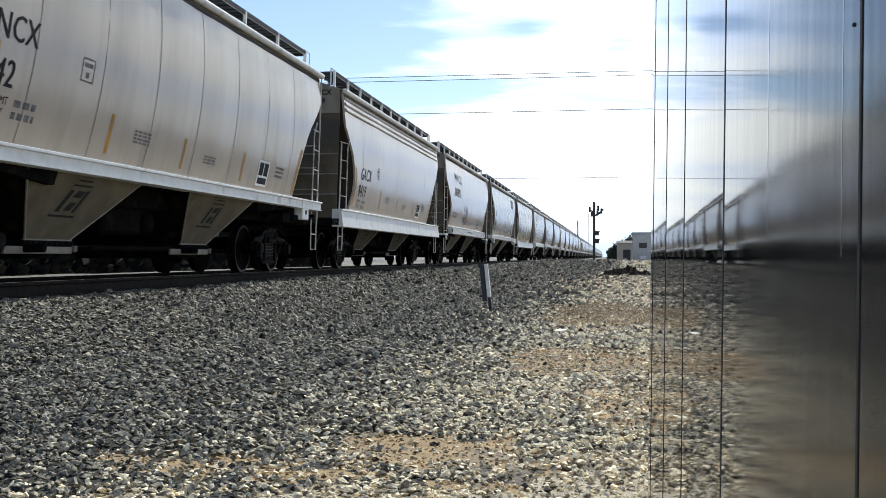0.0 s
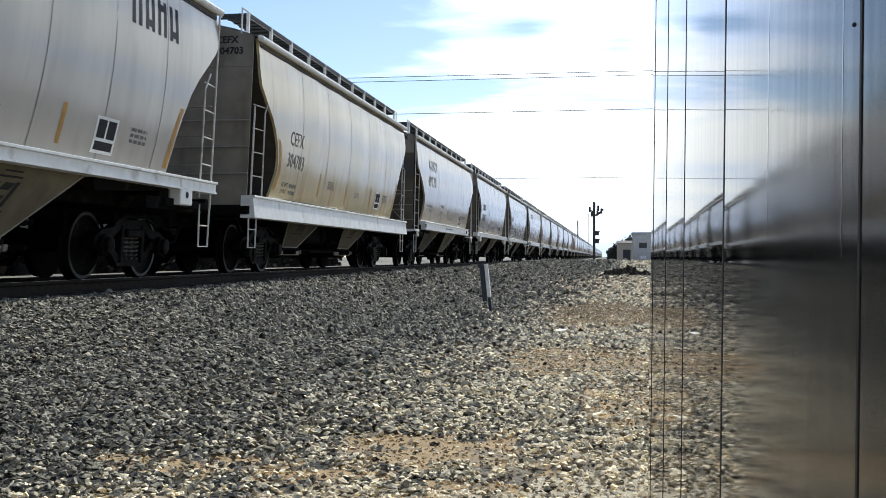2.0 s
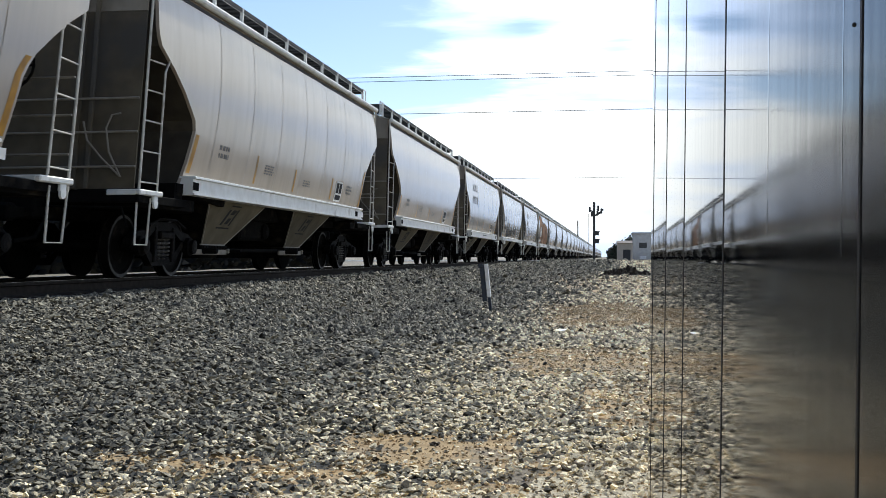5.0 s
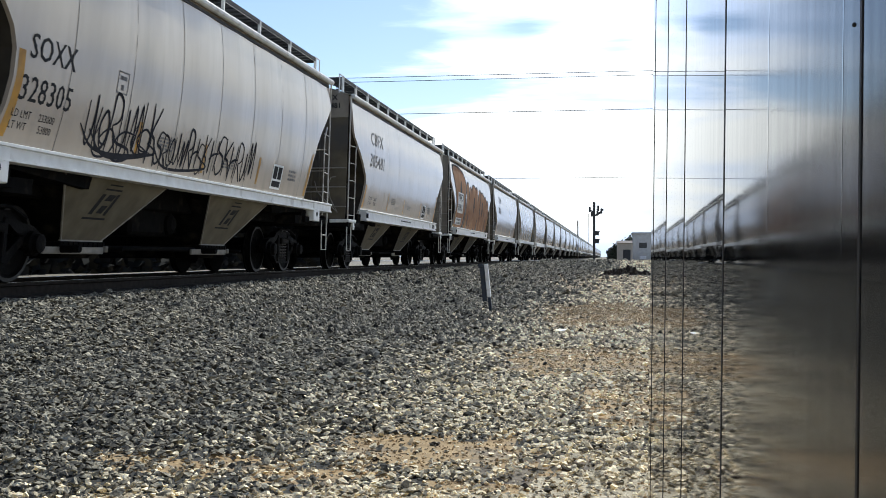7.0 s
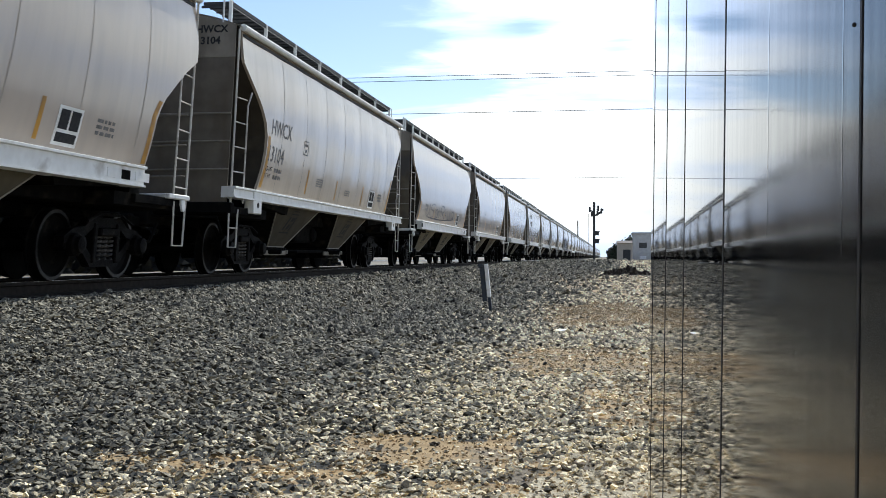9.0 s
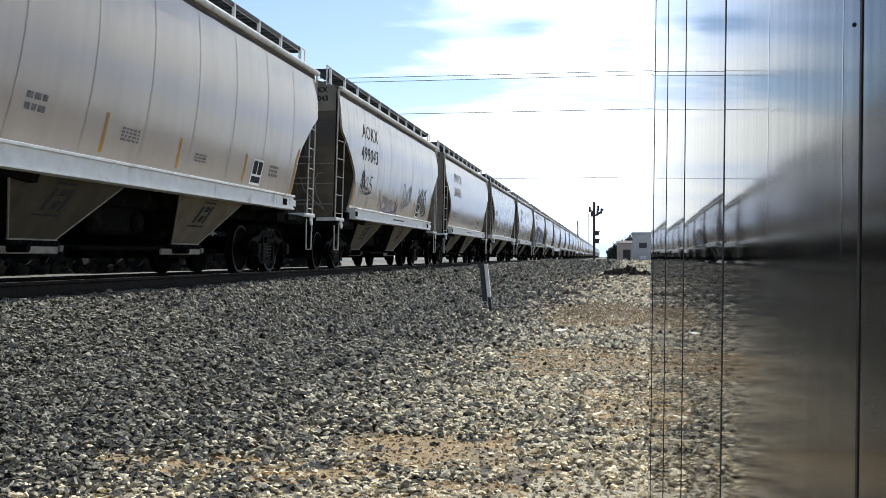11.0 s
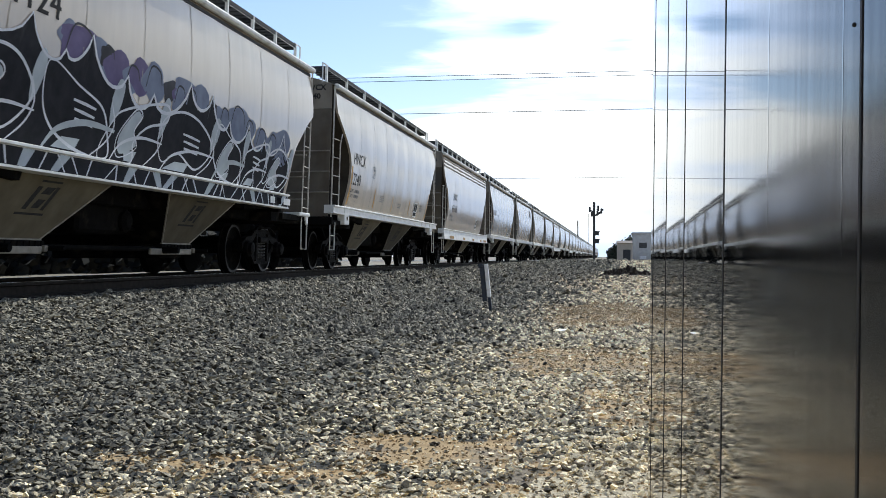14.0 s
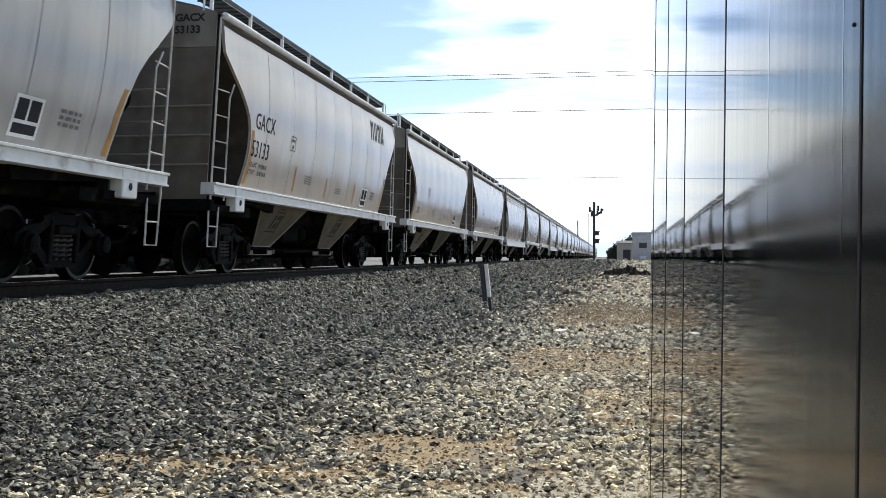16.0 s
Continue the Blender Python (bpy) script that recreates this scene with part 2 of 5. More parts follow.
# the sides are barrelled: widest a little above the middle, tucked in behind the sill and under the eave
HALF_WIDTH = [(1.30 + 0.10 * i, 1.608 - (1.30 + 0.10 * i - 3.05) ** 2 / 13.0) for i in range(31)]
EAVE = 4.20
KINDS = {
    # rounded ends and a narrow sill with jacking pads
    "round": dict(length=16.23, cut=[(1.36, 1.62), (1.6, 1.68), (1.9, 1.74), (2.2, 1.75), (2.5, 1.70), (2.75, 1.56), (3.0, 1.26), (3.2, 0.94), (3.4, 0.60), (3.6, 0.29), (3.75, 0.26), (4.20, 0.28)],
                  rear=[(1.36, 1.54), (1.7, 1.52), (2.1, 1.45), (2.35, 1.36), (2.7, 1.16), (2.95, 0.92), (3.25, 0.52), (3.5, 0.20), (3.65, 0.07), (4.20, 0.04)],
                  sill=(1.28, 1.47), sill_in=0.0, sill_out=0.0, pads=True, seams=7, seam_from=2.6, seam_step=1.62, ribs=0),
    # angled ends, a deeper sill that stops with the body
    "angled": dict(length=16.24, cut=[(1.36, 1.72), (1.6, 1.78), (2.2, 1.86), (2.35, 1.78), (2.71, 1.27), (2.97, 0.82), (3.25, 0.28), (3.5, 0.22), (4.20, 0.22)],
                   rear=[(1.36, 1.30), (1.9, 1.28), (2.26, 1.26), (2.5, 1.10), (2.75, 0.80), (2.97, 0.50), (3.22, 0.06), (3.4, 0.03), (4.20, 0.03)],
                   sill=(1.22, 1.50), sill_in=1.75, sill_out=1.67, pads=False, seams=7, seam_from=2.7, seam_step=1.66, ribs=0, bulge=0.003),
    # a tall plate sill over the whole length, ribs under the eave
    "plate": dict(length=15.97, cut=[(1.36, 1.45), (1.6, 1.52), (1.9, 1.60), (2.1, 1.58), (2.4, 1.44), (2.8, 1.06), (3.1, 0.62), (3.35, 0.30), (3.6, 0.22), (4.20, 0.24)],
                  rear=[(1.36, 1.40), (1.7, 1.38), (2.1, 1.30), (2.35, 1.20), (2.7, 1.00), (2.95, 0.76), (3.25, 0.40), (3.5, 0.14), (3.65, 0.06), (4.20, 0.04)],
                  sill=(0.98, 1.37), sill_in=0.0, sill_out=0.0, pads=False, seams=5, seam_from=3.0, seam_step=2.05, ribs=3),
}
KINDS["deep"] = dict(KINDS["plate"], sill=(1.00, 1.41), seams=3, seam_from=2.2, seam_step=4.55)
KINDS["wide"] = dict(KINDS["round"], seams=6, seam_from=2.2, seam_step=1.9)
KINDS["tight"] = dict(KINDS["round"], cut=[(z, max(0.16, y - 0.32)) for z, y in KINDS["round"]["cut"]])


def side_x(z):
    return curve_at(HALF_WIDTH, z)


def skin_x(kind, y, z):
    """The pressed side sheet: pillowed between its seams and lightly dented."""
    k = KINDS[kind]
    bulge = k.get("bulge", 0.009) * abs(math.cos(math.pi * (y - k["seam_from"]) / k["seam_step"])) ** 1.6
    return side_x(z) - bulge + (0.006 if "bulge" not in k else 0.003) * noise.noise((y * 0.9, z * 0.8, 3.0 + k["length"]))


def make_truck(parent):
    """A three-piece freight truck; origin at its centre on the rail."""
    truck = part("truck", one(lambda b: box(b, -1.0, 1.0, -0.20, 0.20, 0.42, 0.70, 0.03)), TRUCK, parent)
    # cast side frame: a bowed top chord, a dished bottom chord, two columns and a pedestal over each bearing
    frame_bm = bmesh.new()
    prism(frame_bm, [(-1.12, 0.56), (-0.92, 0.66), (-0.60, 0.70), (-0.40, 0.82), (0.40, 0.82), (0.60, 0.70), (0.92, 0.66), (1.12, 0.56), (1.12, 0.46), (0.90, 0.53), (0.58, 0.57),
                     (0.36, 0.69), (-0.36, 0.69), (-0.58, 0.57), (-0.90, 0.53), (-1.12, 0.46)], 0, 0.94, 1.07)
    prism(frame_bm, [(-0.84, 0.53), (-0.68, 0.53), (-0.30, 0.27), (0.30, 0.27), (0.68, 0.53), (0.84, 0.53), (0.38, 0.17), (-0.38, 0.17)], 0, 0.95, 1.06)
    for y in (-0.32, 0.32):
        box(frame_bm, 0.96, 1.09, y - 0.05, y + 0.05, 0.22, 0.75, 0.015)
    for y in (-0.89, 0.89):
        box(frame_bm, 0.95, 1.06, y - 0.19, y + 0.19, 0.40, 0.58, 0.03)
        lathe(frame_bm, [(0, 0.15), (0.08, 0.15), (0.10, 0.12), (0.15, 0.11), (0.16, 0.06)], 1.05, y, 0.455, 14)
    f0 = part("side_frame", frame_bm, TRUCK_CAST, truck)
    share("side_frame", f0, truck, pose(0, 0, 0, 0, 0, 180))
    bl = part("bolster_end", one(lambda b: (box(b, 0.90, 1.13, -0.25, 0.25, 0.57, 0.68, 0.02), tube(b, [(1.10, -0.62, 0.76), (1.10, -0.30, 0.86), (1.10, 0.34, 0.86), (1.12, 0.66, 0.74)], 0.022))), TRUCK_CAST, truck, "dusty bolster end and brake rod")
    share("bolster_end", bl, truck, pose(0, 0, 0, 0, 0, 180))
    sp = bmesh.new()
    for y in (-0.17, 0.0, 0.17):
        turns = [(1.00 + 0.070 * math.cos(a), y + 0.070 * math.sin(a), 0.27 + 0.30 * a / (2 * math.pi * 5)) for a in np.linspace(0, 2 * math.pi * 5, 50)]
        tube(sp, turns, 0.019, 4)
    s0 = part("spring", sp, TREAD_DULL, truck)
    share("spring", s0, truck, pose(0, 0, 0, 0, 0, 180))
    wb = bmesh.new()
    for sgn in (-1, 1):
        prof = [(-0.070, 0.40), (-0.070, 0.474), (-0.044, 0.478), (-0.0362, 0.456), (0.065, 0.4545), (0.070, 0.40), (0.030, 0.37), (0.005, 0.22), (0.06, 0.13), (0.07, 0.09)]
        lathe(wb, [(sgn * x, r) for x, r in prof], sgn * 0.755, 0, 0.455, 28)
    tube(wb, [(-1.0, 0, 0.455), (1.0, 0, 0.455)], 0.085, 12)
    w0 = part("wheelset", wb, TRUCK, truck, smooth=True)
    w0.matrix_local = pose(0, -0.89, 0)
    share("wheelset", w0, truck, pose(0, 0.89, 0))
    rim = bmesh.new()
    ring(rim, 0.827, 0.405, 0.447, 28)
    r0 = part("wheel_rim", rim, TREAD, truck, "bright worn wheel rim")
    r0.matrix_local = pose(0, -0.89, 0.455)
    share("wheel_rim", r0, truck, pose(0, 0.89, 0.455))
    return truck


def one(fn):
    b = bmesh.new()
    fn(b)
    return b


def ring(bm, x, r0, r1, n):
    a = [[bm.verts.new((x, r * math.cos(2 * math.pi * k / n), r * math.sin(2 * math.pi * k / n))) for k in range(n)] for r in (r0, r1)]
    for k in range(n):
        bm.faces.new((a[0][k], a[0][(k + 1) % n], a[1][(k + 1) % n], a[1][k]))


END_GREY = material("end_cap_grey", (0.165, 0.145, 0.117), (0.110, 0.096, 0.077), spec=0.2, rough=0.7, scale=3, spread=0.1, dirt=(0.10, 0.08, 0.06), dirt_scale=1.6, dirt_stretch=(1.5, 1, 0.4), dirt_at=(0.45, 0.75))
TREAD_DULL = material("spring_steel", (0.06, 0.054, 0.048), (0.03, 0.027, 0.024), rough=0.6, scale=9)


def side_sheet(kind, rng, side=1):
    """One side: a dented skin between the two cut ends, with a turned edge and seams."""
    k = KINDS[kind]
    lb = k["length"] - GAP
    zs = [1.30, 1.5, 1.7, 1.9, 2.05, 2.2, 2.35, 2.5, 2.6, 2.71, 2.85, 2.97, 3.1, 3.22, 3.35, 3.5, 3.6, 3.75, 3.9, 4.05, 4.20]
    ny = 56
    bm = bmesh.new()
    grid = []
    for z in zs:
        r, rr = curve_at(k["cut"], z), curve_at(k["rear"], z)
        row = []
        for j in range(ny + 1):
            y = r + (lb - r - rr) * j / ny
            row.append(bm.verts.new((side * skin_x(kind, y, z), y, z)))
        grid.append(row)
    for a, b in zip(grid, grid[1:]):
        for j in range(ny):
            bm.faces.new((a[j], a[j + 1], b[j + 1], b[j]))
    # turned-in edge at both ends
    for j in (0, ny):
        inner = [bm.verts.new((v[j].co.x - side * 0.05, v[j].co.y, v[j].co.z)) for v in grid]
        for a in range(len(zs) - 1):
            bm.faces.new((grid[a][j], grid[a + 1][j], inner[a + 1], inner[a]))
    return bm


def end_sheet(cut):
    bm = bmesh.new()
    zs = [1.36, 1.6, 1.9, 2.2, 2.35, 2.5, 2.7, 2.85, 3.0, 3.1, 3.22, 3.4, 3.5, 3.65, 3.8, 4.0, 4.20]
    rows = [[bm.verts.new((x, curve_at(cut, z) + 0.02, z)) for x in (-side_x(z) + 0.03, -0.5, 0.5, side_x(z) - 0.03)] for z in zs]
    for a, b in zip(rows, rows[1:]):
        for j in range(3):
            bm.faces.new((a[j], a[j + 1], b[j + 1], b[j]))
    top = [bm.verts.new((x, curve_at(cut, 4.20) + 0.02, 4.20 + 0.31 * (1 - (x / 1.57) ** 2))) for x in np.linspace(-1.54, 1.54, 9)]
    bm.faces.new([rows[-1][0], rows[-1][3]] + top[::-1])
    return bm


def make_car(kind, paint, rng, clean=False):
    k = KINDS[kind]
    lb = k["length"] - GAP
    car = new("hopper_car", None)
    car.empty_display_size = 0.5
    mid = lb / 2
    flip = pose(0, lb, 0, 0, 0, 180)   # the same part at the other end and side

    part("side_sheet", side_sheet(kind, rng), (paint, SEAM), car, smooth=True)
    part("side_sheet", side_sheet(kind, rng, -1), (paint, SEAM), car, smooth=True)
    # welded seams and eave ribs
    def seam(b):
        rows = [[b.verts.new((side_x(z) - k.get("bulge", 0.009) + 0.0055, d, z)) for d in (-0.007, 0.007)] for z in (1.48, 1.9, 2.3, 2.7, 3.1, 3.5, 3.9, 4.16)]
        for p, q in zip(rows, rows[1:]):
            b.faces.new((p[0], p[1], q[1], q[0]))
    first = None
    for q in range(k["seams"]):
        y = k["seam_from"] + k["seam_step"] * q
        if first is None:
            first = part("weld_seam", one(seam), SEAM_SOFT if kind == "angled" or (kind == "round" and paint is PAINT_DULL) else SEAM, car)
            first.matrix_local = pose(0, y, 0)
        else:
            share("weld_seam", first, car, pose(0, y, 0))
        share("weld_seam", first, car, flip @ pose(0, y, 0))
    for q in range(0 if paint is PAINT_TAN else k["ribs"]):
        z = 3.76 + 0.14 * q
        r = curve_at(k["cut"], z) + 0.05
        rb_ = part("eave_rib", one(lambda b: tube(b, [(side_x(z), r, z), (side_x(z), lb - r, z)], 0.038, 8)), paint, car, smooth=True)
        share("eave_rib", rb_, car, flip)
    # end slope sheets, coloured darker for the shade of the recess
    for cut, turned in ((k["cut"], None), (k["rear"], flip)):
        en = part("end_sheet", end_sheet(cut), END_SHADED, car, "dark grimy sloping end sheet, recess shade in its colour")
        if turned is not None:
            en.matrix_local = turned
    # roof: a low arch with rolled eaves
    bm = bmesh.new()
    prof = [(1.57 * math.sin(a), EAVE + 0.32 * (1 - (math.sin(a)) ** 2)) for a in np.linspace(-math.pi / 2, math.pi / 2, 13)]
    ra = [bm.verts.new((x, 0.02, z)) for x, z in prof]
    rb = [bm.verts.new((x, lb - 0.02, z)) for x, z in prof]
    for i in range(12):
        bm.faces.new((ra[i], ra[i + 1], rb[i + 1], rb[i]))
    for sgn in (-1, 1):
        tube(bm, [(sgn * 1.565, 0.20, EAVE), (sgn * 1.565, lb - 0.02, EAVE)], 0.062, 10)
    part("roof", bm, TRIM, car, smooth=True)
    # dark strip below the eave bead: its shadow line painted on as a box
    eave_line = part("eave_joint", one(lambda b: box(b, 1.40, side_x(4.09) + 0.012, 0.30, lb - 0.12, 4.060, 4.112)), GRATE, car, "dark strip standing for the shadow under the eave")
    share("eave_joint", eave_line, car, flip @ pose(0, -0.18, 0))
    # hatch trough along the roof
    part("hatch", one(lambda b: box(b, -0.30, 0.30, 0.9, lb - 0.9, 4.50, 4.66, 0.04)), paint, car)
    # running boards with their brackets
    board = bmesh.new()
    for x0 in (0.78,):
        for q in range(5):
            box(board, x0 + q * 0.10, x0 + q * 0.10 + 0.091, 0.35, lb - 0.35, 4.665, 4.70)
        n = int((lb - 0.7) / 0.30)
        for q in range(n + 1):
            y = 0.35 + (lb - 0.72) * q / n
            box(board, x0, x0 + 0.475, y, y + 0.02, 4.64, 4.665)
    rbn = part("running_board", board, GRATE, car, "dark steel grating running board")
    share("running_board", rbn, car, flip)
    nb = 8 if kind in ("round", "tight") else 11
    spots = [0.36 + (lb - 0.74) * q / (nb - 1) for q in range(nb)]
    brk = bmesh.new()
    for y in spots:
        box(brk, 1.240, 1.292, y - 0.014, y + 0.044, 4.27, 4.708)
    box(brk, 1.236, 1.257, spots[0] - 0.012, spots[-1] + 0.042, 4.641, 4.663)
    bk = part("board_bracket", brk, TRIM, car, "white board brackets")
    share("board_bracket", bk, car, flip)
    under = bmesh.new()
    for y in spots:
        box(under, 0.74, 1.23, y, y + 0.03, 4.60, 4.638)
    box(under, 1.258, 1.280, 0.35, lb - 0.35, 4.64, 4.712)
    bs = part("board_support", under, GRATE, car)
    share("board_support", bs, car, flip)
    # end grab rail over the roof
    gr = part("grab_rail", one(lambda b: tube(b, [(1.27, 0.03, EAVE + 0.06), (1.27, 0.03, 4.72), (1.27, 0.45, 4.72)], 0.018)), TRIM, car)
    share("grab_rail", gr, car, flip)
    share("grab_rail", gr, car, pose(-2.54, 0, 0))
    share("grab_rail", gr, car, flip @ pose(-2.54, 0, 0))
    # upright cap plate at the top of each end
    cap = bmesh.new()
    ol = [(-1.50, 3.66), (1.50, 3.66)] + [(x, EAVE + 0.29 * (1 - (x / 1.57) ** 2)) for x in np.linspace(1.50, -1.50, 7)]
    prism(cap, ol, 1, 0.02, 0.05)
    cpl = part("end_cap", cap, END_LIGHT, car, "grey upright end cap plate")
    share("end_cap", cpl, car, flip)
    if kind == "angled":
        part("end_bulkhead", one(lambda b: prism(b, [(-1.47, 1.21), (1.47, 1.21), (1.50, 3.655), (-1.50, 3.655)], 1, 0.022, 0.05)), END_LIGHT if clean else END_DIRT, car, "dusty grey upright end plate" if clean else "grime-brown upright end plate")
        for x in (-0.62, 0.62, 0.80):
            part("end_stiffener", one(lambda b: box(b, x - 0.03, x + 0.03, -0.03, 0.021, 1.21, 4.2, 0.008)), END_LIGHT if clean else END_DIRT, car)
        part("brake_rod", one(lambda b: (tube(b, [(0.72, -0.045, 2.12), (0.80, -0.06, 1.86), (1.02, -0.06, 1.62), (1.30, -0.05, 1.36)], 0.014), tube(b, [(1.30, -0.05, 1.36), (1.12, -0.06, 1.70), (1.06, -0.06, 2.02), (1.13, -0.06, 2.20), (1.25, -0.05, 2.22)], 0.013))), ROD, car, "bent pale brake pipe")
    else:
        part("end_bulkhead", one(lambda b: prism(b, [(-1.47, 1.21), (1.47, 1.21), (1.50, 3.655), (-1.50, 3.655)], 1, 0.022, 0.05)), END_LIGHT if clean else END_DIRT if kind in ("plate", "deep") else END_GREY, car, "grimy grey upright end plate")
    # side sill
    z0, z1 = k["sill"]
    si, so = k["sill_in"], k["sill_out"]

    def sill(b):
        low = [(1.645, z0)] if kind in ("plate", "deep") else [(1.60, z0 + 0.03), (1.625, z0 + 0.025), (1.625, z0)]
        prism(b, [(1.38, z0)] + low[::-1] + [(1.60, z1 - 0.045), (1.635, z1 - 0.035), (1.635, z1 - 0.006), (1.62, z1), (1.38, z1)], 1, si, lb - so)
    ss = part("side_sill", one(sill), TRIM, car, "white-painted side sill")
    share("side_sill", ss, car, flip)
    if kind == "angled":
        for y, w, mt in ((lb - 2.75, 0.26, TRIM), (lb - 2.35, 0.24, UNDER), (lb - 1.95, 0.42, TRIM), (1.75, 0.22, UNDER)):
            part("sill_plate", one(lambda b: box(b, 1.598, 1.607, y, y + w, z0 + 0.07, z0 + 0.19)), mt, car)
    if k["pads"]:
        def pad(b):
            box(b, 1.44, 1.62, 0.98, 1.42, 1.05, z1 - 0.03, 0.015)
        pd = part("jacking_pad", one(pad), TRIM, car)
        share("jacking_pad", pd, car, flip)
        share("jacking_pad", pd, car, pose(0, lb - 2.4, 0))
        share("jacking_pad", pd, car, pose(0, 2.4, 0, 0, 0, 180))
        hole = part("pad_hole", one(lambda b: lathe(b, [(0, 0.052), (0.006, 0.050)], 1.622, 1.2, 1.20, 10)), BLACK, car)
        share("pad_hole", hole, car, pose(0, lb - 2.4, 0))
    # end platform, centre sill, coupler
    def beam(b):
        box(b, -1.50, 1.56, 0.0, 0.16, 1.02, 1.20, 0.015)

    def deck(b):
        box(b, -1.45, 1.45, 0.14, 2.2, 0.98, 1.15)

    # added apron that closes the see-through gap between platform and body
    def cross(b):
        box(b, -1.44, 1.44, 1.45, 1.75, 1.14, 1.37)

    def step_near(b):
        box(b, 1.30, 1.52, 0.12, 1.72, 1.02, 1.14, 0.01)

    def step_far(b):
        box(b, -1.52, -1.30, 0.12, 1.72, 1.02, 1.14, 0.01)

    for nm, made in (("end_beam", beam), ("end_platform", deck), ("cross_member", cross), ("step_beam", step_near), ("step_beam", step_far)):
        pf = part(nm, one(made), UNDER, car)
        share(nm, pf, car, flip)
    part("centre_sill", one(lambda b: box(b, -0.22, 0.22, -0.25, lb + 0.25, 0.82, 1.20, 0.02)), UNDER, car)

    def coupler(b):
        box(b, -0.10, 0.10, -0.62, -0.2, 0.80, 0.96, 0.02)
        box(b, -0.17, 0.17, -0.76, -0.55, 0.76, 1.00, 0.04)
        tube(b, [(0.35, -0.12, 0.85), (0.38, -0.45, 0.55), (0.25, -0.72, 0.50)], 0.03)
        tube(b, [(0.2, -0.05, 0.98), (1.35, -0.05, 0.95), (1.45, -0.06, 0.70)], 0.016)
    cp = part("coupler", one(coupler), TRUCK, car)
    share("coupler", cp, car, flip)
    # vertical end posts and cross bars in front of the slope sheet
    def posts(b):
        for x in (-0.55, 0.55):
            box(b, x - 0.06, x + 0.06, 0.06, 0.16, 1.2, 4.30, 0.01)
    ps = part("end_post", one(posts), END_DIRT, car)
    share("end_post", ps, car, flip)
    for z in ((1.50, 1.97, 2.43) if kind == "angled" else (1.75, 2.22, 2.69)):
        rod = part("end_rod", one(lambda b: tube(b, [(-1.45, -0.05, z), (1.50, -0.05, z)], 0.016)), ROD, car)
        share("end_rod", rod, car, flip)
    # ladders: an outer rail, an inner rail that bends over to the body edge, five rungs
    ztop = 4.14 if kind not in ("plate", "deep") else 2.95

    def ladder(b, sgn, wide, bend):
        tube(b, [(1.53, sgn * 0.05, 1.05), (1.56, sgn * 0.05, ztop)], 0.019)
        tube(b, [(1.57, sgn * wide, 1.20), (1.59, sgn * wide, 2.88), (1.585, sgn * (wide + bend), 3.14)], 0.016)
        for q in range(5):
            z = 1.30 + 0.42 * q
            tube(b, [(1.535, sgn * 0.05, z), (1.575, sgn * wide, z)], 0.012)
    ld = part("ladder", one(lambda b: ladder(b, 1, 0.54, 0.20)), LADDER, car, "off-white steel ladder")
    share("ladder", ld, car, flip)
    ld2 = part("ladder", one(lambda b: ladder(b, -1, 0.60, -0.20)), LADDER, car, "off-white steel ladder")
    ld2.matrix_local = pose(0, lb, 0)
    share("ladder", ld2, car, pose(0, 0, 0, 0, 0, 180))
    # stirrup steps
    st = bmesh.new()
    tube(st, [(1.52, 0.03, 1.10), (1.52, 0.05, 0.46), (1.52, 0.42, 0.46), (1.52, 0.45, 1.10)], 0.015)
    if kind != "angled":
        tube(st, [(1.52, 0.04, 0.78), (1.52, 0.43, 0.78)], 0.012)
    sp = part("stirrup_step", st, LADDER, car)
    share("stirrup_step", sp, car, flip)
    share("stirrup_step", sp, car, pose(0, lb - 0.48, 0))
    share("stirrup_step", sp, car, pose(0, 0.48, 0, 0, 0, 180))
    # lever bracket under the platform corner
    if kind == "angled":
        lv = part("corner_casting", one(lambda b: (box(b, 1.50, 1.58, -0.01, 0.74, 1.125, 1.20, 0.015), box(b, 1.10, 1.52, -0.012, 0.03, 1.12, 1.20, 0.01), box(b, 1.53, 1.57, 0.46, 0.60, 1.04, 1.13, 0.01), lathe(b, [(0, 0.065), (0.03, 0.065), (0.03, 0.035), (0.032, 0.03)], 1.545, 0.53, 1.02, 12))), TRIM, car)
        share("corner_casting", lv, car, pose(0, lb - 0.74, 0))
    # brake wheel at the trailing end, air tank and piping on the slope
    part("brake_wheel", one(lambda b: (tube(b, [(0.75 + 0.28 * math.cos(a), lb - 0.16, 2.55 + 0.28 * math.sin(a)) for a in np.linspace(0, 2 * math.pi, 19)], 0.018), tube(b, [(0.75, lb - 0.16, 2.27), (0.75, lb - 0.16, 2.83)], 0.014), tube(b, [(0.47, lb - 0.16, 2.55), (1.03, lb - 0.16, 2.55)], 0.014))), UNDER, car)
    part("air_tank", one(lambda b: (lathe(b, [(-0.5, 0.12), (-0.42, 0.20), (0.42, 0.20), (0.5, 0.12)], 0.0, 0.75, 1.5, 14), tube(b, [(0.6, 0.4, 1.2), (0.9, 0.5, 1.7), (0.3, 0.9, 2.1)], 0.02))), UNDER, car)
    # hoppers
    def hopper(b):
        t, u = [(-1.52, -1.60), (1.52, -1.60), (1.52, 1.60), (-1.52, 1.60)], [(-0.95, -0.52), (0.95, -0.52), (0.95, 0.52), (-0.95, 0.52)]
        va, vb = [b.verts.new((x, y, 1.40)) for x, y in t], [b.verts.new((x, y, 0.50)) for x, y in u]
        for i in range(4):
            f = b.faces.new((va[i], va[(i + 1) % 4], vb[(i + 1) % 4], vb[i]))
            f.material_index = 1 - i % 2   # the end slopes are near-black: their shade is put into the colour
